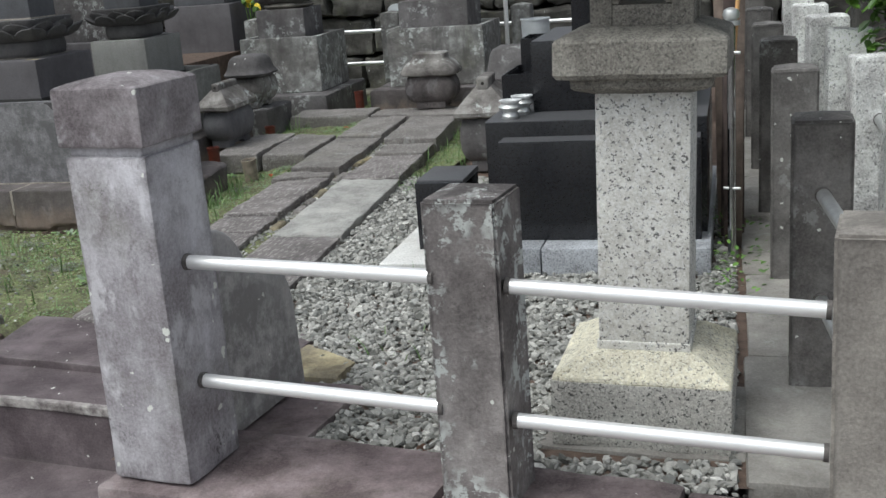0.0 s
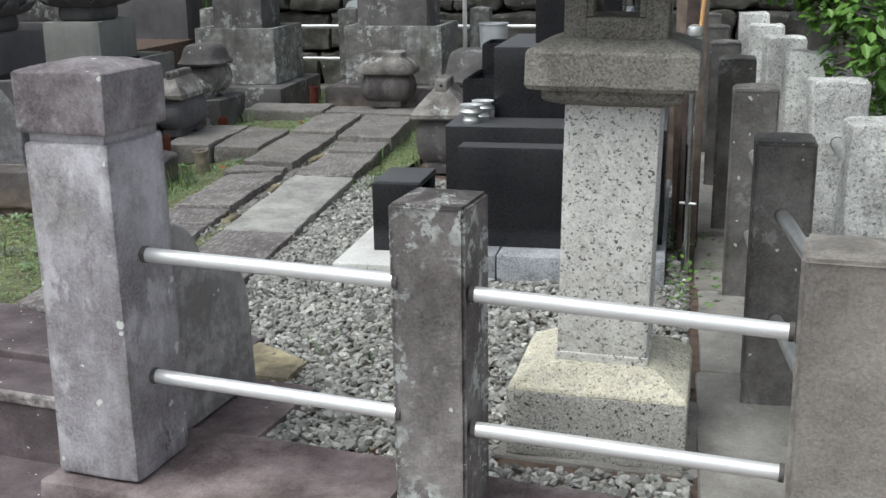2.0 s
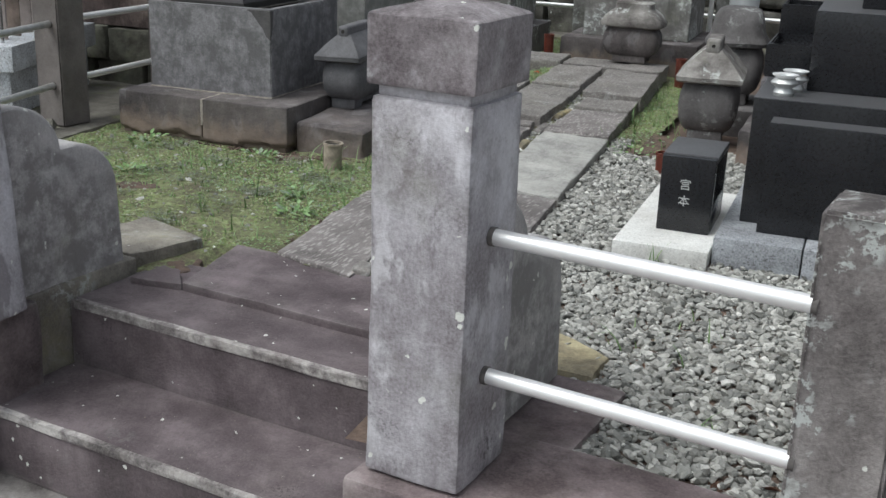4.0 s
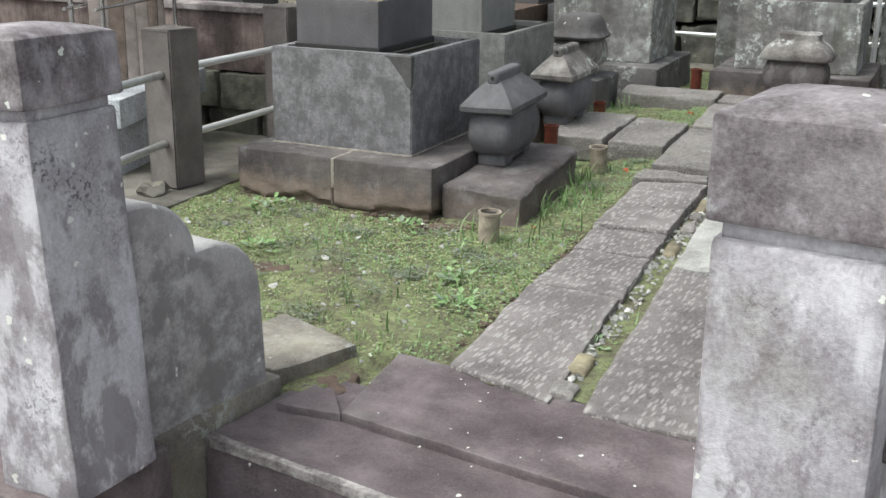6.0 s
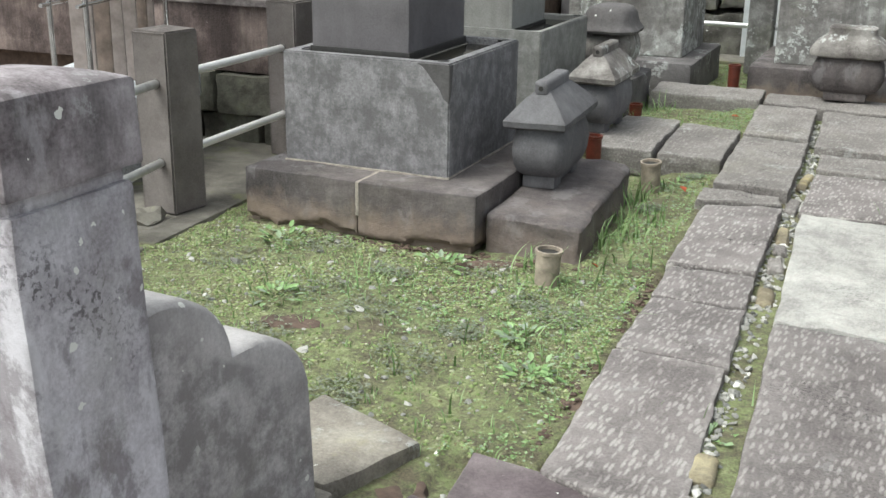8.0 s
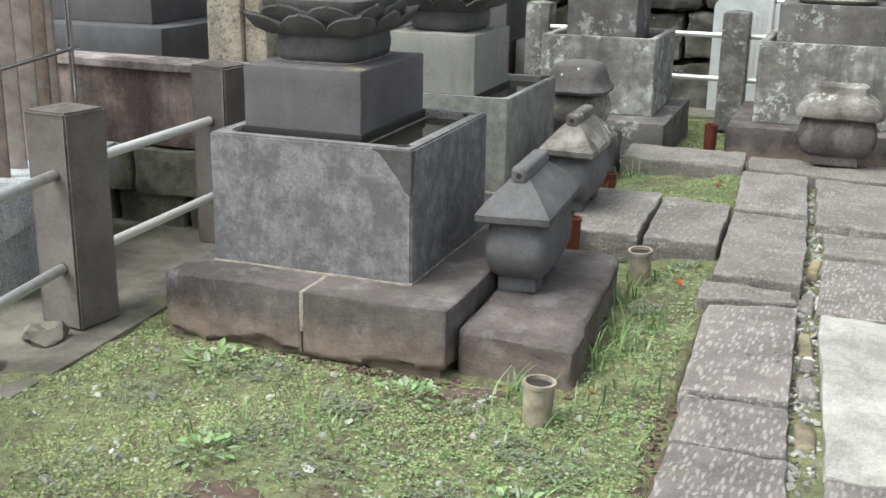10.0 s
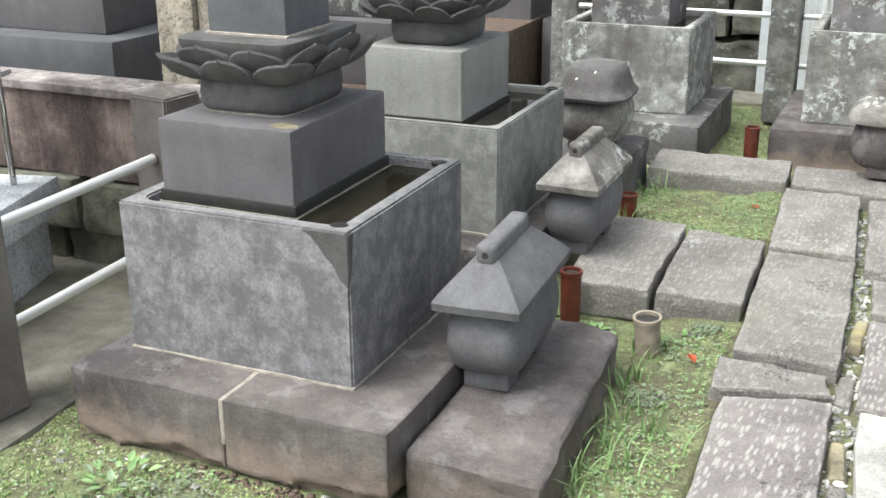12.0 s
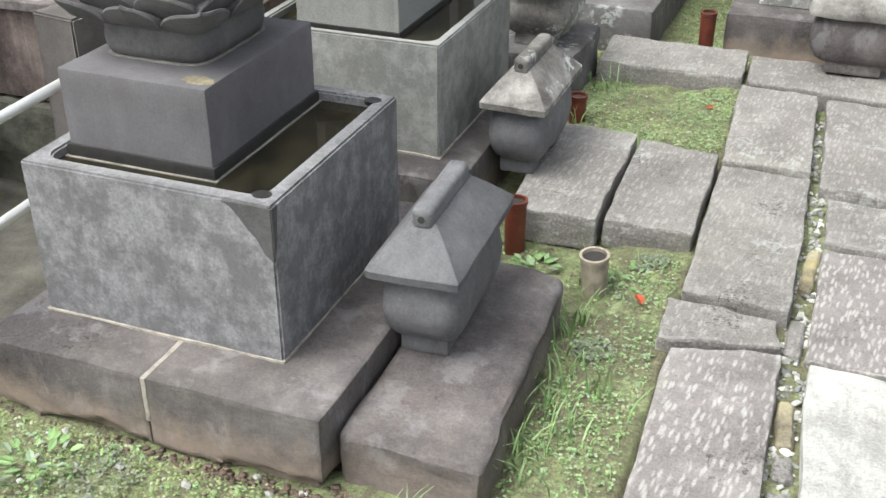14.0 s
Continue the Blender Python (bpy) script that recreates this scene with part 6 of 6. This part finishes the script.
pebbles("pebbles", spots, 0.004, 0.011, M_GRAVEL, "small scattered pebbles in soil", "pebbles")


def clods(name, lines, n, mat, label, category, lo=0.002, hi=0.007):
    V, F = [], []
    for (x0, y0), (x1, y1) in lines:
        for _ in range(int(n * math.hypot(x1 - x0, y1 - y0))):
            t = rng.random()
            s = rng.uniform(lo, hi)
            c = np.array([x0 + (x1 - x0) * t + rng.normal(0, 0.010), y0 + (y1 - y0) * t + rng.normal(0, 0.010), rng.uniform(-0.004, 0.006)])
            w = IV * (1 + rng.uniform(-0.4, 0.3, (len(IV), 1))) * np.array([s * 1.6, s * 1.4, s * 0.5]) + c
            b = len(V)
            V += [tuple(p) for p in w]
            F += [tuple(b + j for j in f) for f in IF]
    return soup(name, V, F, mat, label, category, smooth=True)


clods("soil_crumbs", (((-3.53, 4.085), (-2.69, 4.085)), ((-2.70, 4.12), (-2.37, 4.13)), ((-2.37, 4.13), (-2.41, 4.88)), ((-2.71, 5.22), (-2.17, 5.25)), ((-2.75, 6.46), (-2.2, 6.45)), ((-3.53, 4.1), (-3.53, 5.0)), ((-2.13, 2.9), (-2.21, 6.4))), 420, M_SOIL, "dark crumbs of damp soil along the stone edges", "soil")


def on_lawn(x, y):
    if x > -2.12 - 0.03 * (y - 2.9) and x < path_right(y) and y > 2.85:
        return False
    f = FRONT.inverted() @ Vector((x, y, 0))
    if f.y < 0.60 or (f.x > -1.27 and f.y < 0.90) or (f.x < -1.27 and f.y < 0.84 and f.x > -1.66) or (f.x < -1.60 and f.y < 0.90):
        return False
    if -3.53 < x < -2.38 and 4.09 < y < 5.05:
        return False
    if -3.63 < x < -2.72 and 5.17 < y < 6.1:
        return False
    if -2.715 < x < -2.18 and 5.23 < y < 5.87:
        return False
    if -2.77 < x < -1.62 and 6.45 < y < 6.8:
        return False
    if -3.52 < x < -1.5 and 6.88 < y < 7.76 and not -2.62 < x < -2.37:
        return False
    if x > -1.40 or x < -3.64 or (x > path_right(y) and y < 4.75):
        return False
    return True


# low moss cushions, ground leaves and weeds
V, F = [], []
count = 0
while count < 26000:
    x, y = rng.uniform(-3.64, -1.42), rng.uniform(2.6, 8.1)
    if not on_lawn(x, y) or noise.noise(Vector((x * 3.0, y * 3.0, 5))) + 0.5 * noise.noise(Vector((x * 9, y * 9, 2))) < rng.uniform(-0.30, 0.35):
        continue
    if x > -2.40 and 4.2 < y < 5.25 and rng.random() < 0.55:
        continue
    s = rng.uniform(0.002, 0.0065)
    w = IV * (1 + rng.uniform(-0.3, 0.3, (len(IV), 1))) * np.array([s, s, s * 0.55]) + np.array([x, y, lawn_height(x, y)])
    b = len(V)
    V += [tuple(p) for p in w]
    F += [tuple(b + j for j in f) for f in IF]
    count += 1
soup("moss", V, F, M_MOSS, "yellow-green moss cushions on the plot", "moss", smooth=True)

V, F = [], []
count = 0
while count < 9500:
    x, y = rng.uniform(-3.64, -1.42), rng.uniform(2.6, 8.1)
    edge = math.exp(-abs(x + 2.22) * 5)
    dens = noise.noise(Vector((x * 2.3, y * 2.3, 9))) + 0.6 * noise.noise(Vector((x * 7, y * 7, 4))) + 0.8 * edge
    if not on_lawn(x, y) or dens < rng.uniform(0.0, 0.50):
        continue
    z = lawn_height(x, y) + rng.uniform(0.001, 0.009) + 0.012 * edge * rng.random()
    L = rng.uniform(0.003, 0.0088)
    for k in range(2):
        m = turn(rng.uniform(0, 6.28), rng.uniform(-0.35, 0.35), rng.uniform(-0.4, 0.4))
        b = len(V)
        V += [tuple(m @ (w * L * np.array([1, 1.7, 1])) + np.array([x, y, z])) for w in LEAFV]
        F += [tuple(b + j for j in f) for f in LEAFF]
    count += 1
soup("ground_leaves", V, F, M_CLOVER, "small clover-like weeds over the mossy plot", "weeds")


def blades(places, lo, hi, width):
    V, F = [], []
    for x, y, z in places:
        h = rng.uniform(lo, hi)
        a, lean = rng.uniform(0, 6.28), rng.uniform(0.2, 1.0)
        dx, dy = math.cos(a), math.sin(a)
        b = len(V)
        for k in range(5):
            t = k / 4
            out = h * lean * t * t
            up = h * (t - 0.45 * lean * t * t)
            w = width * (1 - t ** 1.5) + 0.0003
            V += [(x + dx * out - dy * w, y + dy * out + dx * w, z + up), (x + dx * out + dy * w, y + dy * out - dx * w, z + up)]
        for k in range(4):
            F.append((b + 2 * k, b + 2 * k + 1, b + 2 * k + 3, b + 2 * k + 2))
    return V, F


spots = []
while len(spots) < 2600:
    x, y = rng.uniform(-3.6, -1.42), rng.uniform(2.7, 8.1)
    if on_lawn(x, y):
        spots.append((x, y, lawn_height(x, y)))
V, F = blades(spots, 0.012, 0.04, 0.0014)
soup("short_grass", V, F, M_GRASS, "short thin grass blades in the moss", "grass")
spots = []
for cx, cy, n, s in ((-2.36, 4.35, 60, 0.05), (-2.37, 4.62, 70, 0.06), (-2.39, 4.85, 60, 0.05), (-2.38, 5.06, 40, 0.04), (-2.47, 3.99, 26, 0.05), (-2.52, 4.07, 16, 0.03), (-2.34, 4.5, 50, 0.07), (-2.74, 6.40, 60, 0.07), (-2.82, 6.2, 30, 0.06),
                      (-1.83, 3.25, 26, 0.05), (-2.72, 6.02, 20, 0.03), (-1.45, 5.0, 60, 0.12), (-1.42, 5.5, 80, 0.14), (-1.48, 6.1, 50, 0.1), (-2.9, 3.75, 22, 0.07), (-3.1, 3.6, 16, 0.05), (-2.28, 3.9, 30, 0.09),
                      (-2.24, 4.2, 30, 0.08), (-2.26, 3.5, 20, 0.08), (-2.5, 3.3, 16, 0.1), (-0.9, 2.75, 26, 0.08), (-0.75, 2.3, 10, 0.02), (-1.05, 3.36, 12, 0.02)):
    for _ in range(n):
        x, y = rng.normal(cx, s), rng.normal(cy, s)
        spots.append((x, y, lawn_height(x, y) if x < -1.6 else 0.0))
V, F = blades(spots[::2], 0.04, 0.13, 0.0025)
soup("tall_grass", V, F, M_GRASS, "tufts of arching green grass along the stones", "grass")

# grey-green clumps
V, F = [], []
for cx, cy, r in ((-3.00, 3.62, 0.10), (-2.62, 3.98, 0.08), (-2.78, 3.55, 0.09), (-2.30, 3.72, 0.08), (-3.25, 3.35, 0.10), (-2.55, 3.30, 0.09), (-3.15, 3.98, 0.09), (-2.42, 3.78, 0.06), (-2.95, 3.30, 0.08), (-2.62, 3.10, 0.07),
                  (-3.35, 3.75, 0.09), (-2.86, 3.85, 0.07), (-2.5, 3.52, 0.06), (-2.27, 5.2, 0.05), (-2.32, 4.75, 0.05)):
    for k in range(230):
        a, rr = rng.uniform(0, 6.28), r * math.sqrt(rng.random())
        x, y = cx + rr * math.cos(a), cy + rr * math.sin(a)
        if not on_lawn(x, y):
            continue
        L = rng.uniform(0.005, 0.011)
        m = turn(rng.uniform(0, 6.28), rng.uniform(-0.5, 0.2), rng.uniform(-0.3, 0.3))
        c = np.array([x, y, lawn_height(x, y) + rng.uniform(0.003, 0.016)])
        b = len(V)
        V += [tuple(m @ (w * L * np.array([1, 1.5, 1])) + c) for w in LEAFV]
        F += [tuple(b + j for j in f) for f in LEAFF]
soup("grey_weeds", V, F, M_GREYLEAF, "grey-green clumps of small ground leaves", "weeds")
V, F = [], []
for cx, cy, r in ((0.0, 3.35, 0.09), (-0.02, 3.15, 0.07), (0.02, 3.8, 0.12), (-0.06, 3.95, 0.12), (-0.02, 3.5, 0.08)):
    for k in range(34):
        a, rr = rng.uniform(0, 6.28), r * math.sqrt(rng.random())
        L = rng.uniform(0.014, 0.032)
        m = turn(a, rng.uniform(-0.6, 0.5), rng.uniform(-0.4, 0.4))
        c = np.array([cx + rr * math.cos(a), cy + rr * math.sin(a), rng.uniform(0.005, 0.10)])
        b = len(V)
        V += [tuple(m @ (w * L) + c) for w in LEAFV]
        F += [tuple(b + j for j in f) for f in LEAFF]
soup("ivy", V, F, M_LEAF, "dark green low leaves behind the stone lantern", "weeds")
for i, (x, y, rx, ry) in enumerate(((-2.92, 3.40, 0.10, 0.05), (-2.72, 3.33, 0.085, 0.045), (-2.62, 4.045, 0.12, 0.03), (-2.33, 2.80, 0.060, 0.115))):
    bm = loft([ring(rx, ry, -0.02, 28), ring(rx * 0.9, ry * 0.9, 0.006, 28), ring(rx * 0.75, ry * 0.75, 0.011, 28), ring(rx * 0.5, ry * 0.5, 0.013, 28), ring(rx * 0.25, ry * 0.25, 0.014, 28), ring(rx * 0.05, ry * 0.05, 0.013, 28)])
    roughen(bm, 0.011, 30, 400 + i)
    tagged(part("bare_soil", bm, M_SOIL, at=pose(x, y, -0.010 if y < 3 else 0.0, 0, 0, 10 * i)), "bare reddish-brown patch of soil in the moss", "soil", "bare soil patches")

# broader weeds by the stones
V, F = [], []
for cx, cy, r in ((-2.56, 5.10, 0.05), (-2.30, 5.12, 0.06), (-3.05, 3.52, 0.06), (-2.25, 3.35, 0.06), (-2.35, 3.55, 0.05), (-1.40, 4.75, 0.10), (-1.38, 5.05, 0.12), (-1.22, 4.66, 0.07), (-1.82, 3.2, 0.05), (-2.0, 5.9, 0.03), (-1.9, 5.6, 0.04), (-1.87, 5.5, 0.03), (-2.75, 3.95, 0.07), (-3.3, 3.95, 0.08)):
    for k in range(44):
        a, rr = rng.uniform(0, 6.28), r * math.sqrt(rng.random())
        L = rng.uniform(0.014, 0.034)
        m = turn(a, rng.uniform(-0.7, 0.2), rng.uniform(-0.3, 0.3))
        c = np.array([cx + rr * math.cos(a), cy + rr * math.sin(a), rng.uniform(0.008, 0.012 + r * 0.35)])
        b = len(V)
        V += [tuple(m @ (w * L) + c) for w in LEAFV]
        F += [tuple(b + j for j in f) for f in LEAFF]
soup("weeds", V, F, M_CLOVER, "bright broad-leaved weeds beside the slabs", "weeds")


def fallen_leaf(x, y, z, s, mat, label, seed):
    rl = random.Random(seed)
    m = turn(rl.uniform(0, 6.28), rl.uniform(-0.3, 0.3), rl.uniform(-0.4, 0.4))
    bm = bmesh.new()
    vs = [bm.verts.new(m @ (w * s + np.array([0, 0, 0.25 * s * w[1] ** 2 * 4]))) for w in LEAFV]
    for f in LEAFF:
        bm.faces.new([vs[j] for j in f])
    bmesh.ops.solidify(bm, geom=bm.faces[:], thickness=0.0006)
    tagged(part("fallen_leaf", bm, mat, at=pose(x, y, z)), label, "leaf", "fallen leaves")


for i, (x, y, z, s) in enumerate(((-2.27, 5.0, 0.055, 0.045), (-2.31, 6.25, 0.075, 0.05), (-2.35, 4.15, 0.02, 0.03), (-2.2, 5.4, 0.10, 0.02))):
    fallen_leaf(x, y, z, s, M_REDLEAF, "small fallen red leaf on the ground", i)
for i, (x, y, z, s) in enumerate(((-0.89, 2.10, 0.025, 0.07), (-0.70, 2.08, 0.025, 0.06), (-0.62, 2.14, 0.022, 0.05), (-0.97, 2.62, 0.02, 0.06), (-0.30, 2.55, 0.02, 0.05), (-2.42, 3.62, 0.02, 0.03))):
    fallen_leaf(x, y, z, s, M_BROWNLEAF, "curled brown dead leaf on the gravel", 20 + i)
for i, (x, y, s) in enumerate(((-0.905, 2.12, 0.022), (-0.72, 2.13, 0.016), (-2.93, 3.17, 0.018), (-0.66, 2.10, 0.018))):
    bm = bmesh.new()
    bmesh.ops.create_icosphere(bm, subdivisions=2, radius=s)
    for v in bm.verts:
        v.co.z *= 0.6
    roughen(bm, s * 0.3, 30, i)
    tagged(part("reddish_stone", bm, M_BROWNLEAF, at=pose(x, y, 0.012)), "small reddish-brown stone on the ground", "stone", "reddish stones")

rl = random.Random(77)
V, F = [], []
for k in range(260):
    p = FRONT @ Vector((rl.uniform(-1.3, -0.2), rl.choice((rl.uniform(0.36, 0.92), rl.uniform(0.06, 0.33))), 0))
    f = FRONT.inverted() @ p
    z = 0.0265 if f.y > 0.56 else (0.0025 if f.y > 0.345 else -0.178)
    m = turn(rl.uniform(0, 6.28), rl.uniform(-0.15, 0.15), rl.uniform(-0.2, 0.2))
    c = np.array([p.x, p.y, z])
    L = rl.uniform(0.002, 0.006)
    b = len(V)
    V += [tuple(m @ (w * L * np.array([1, 0.8, 1])) + c) for w in LEAFV]
    F += [tuple(b + j for j in f2) for f2 in LEAFF]
soup("leaf_litter", V, F, M_LITTER, "tiny pale scraps of dry leaf on the steps", "litter")
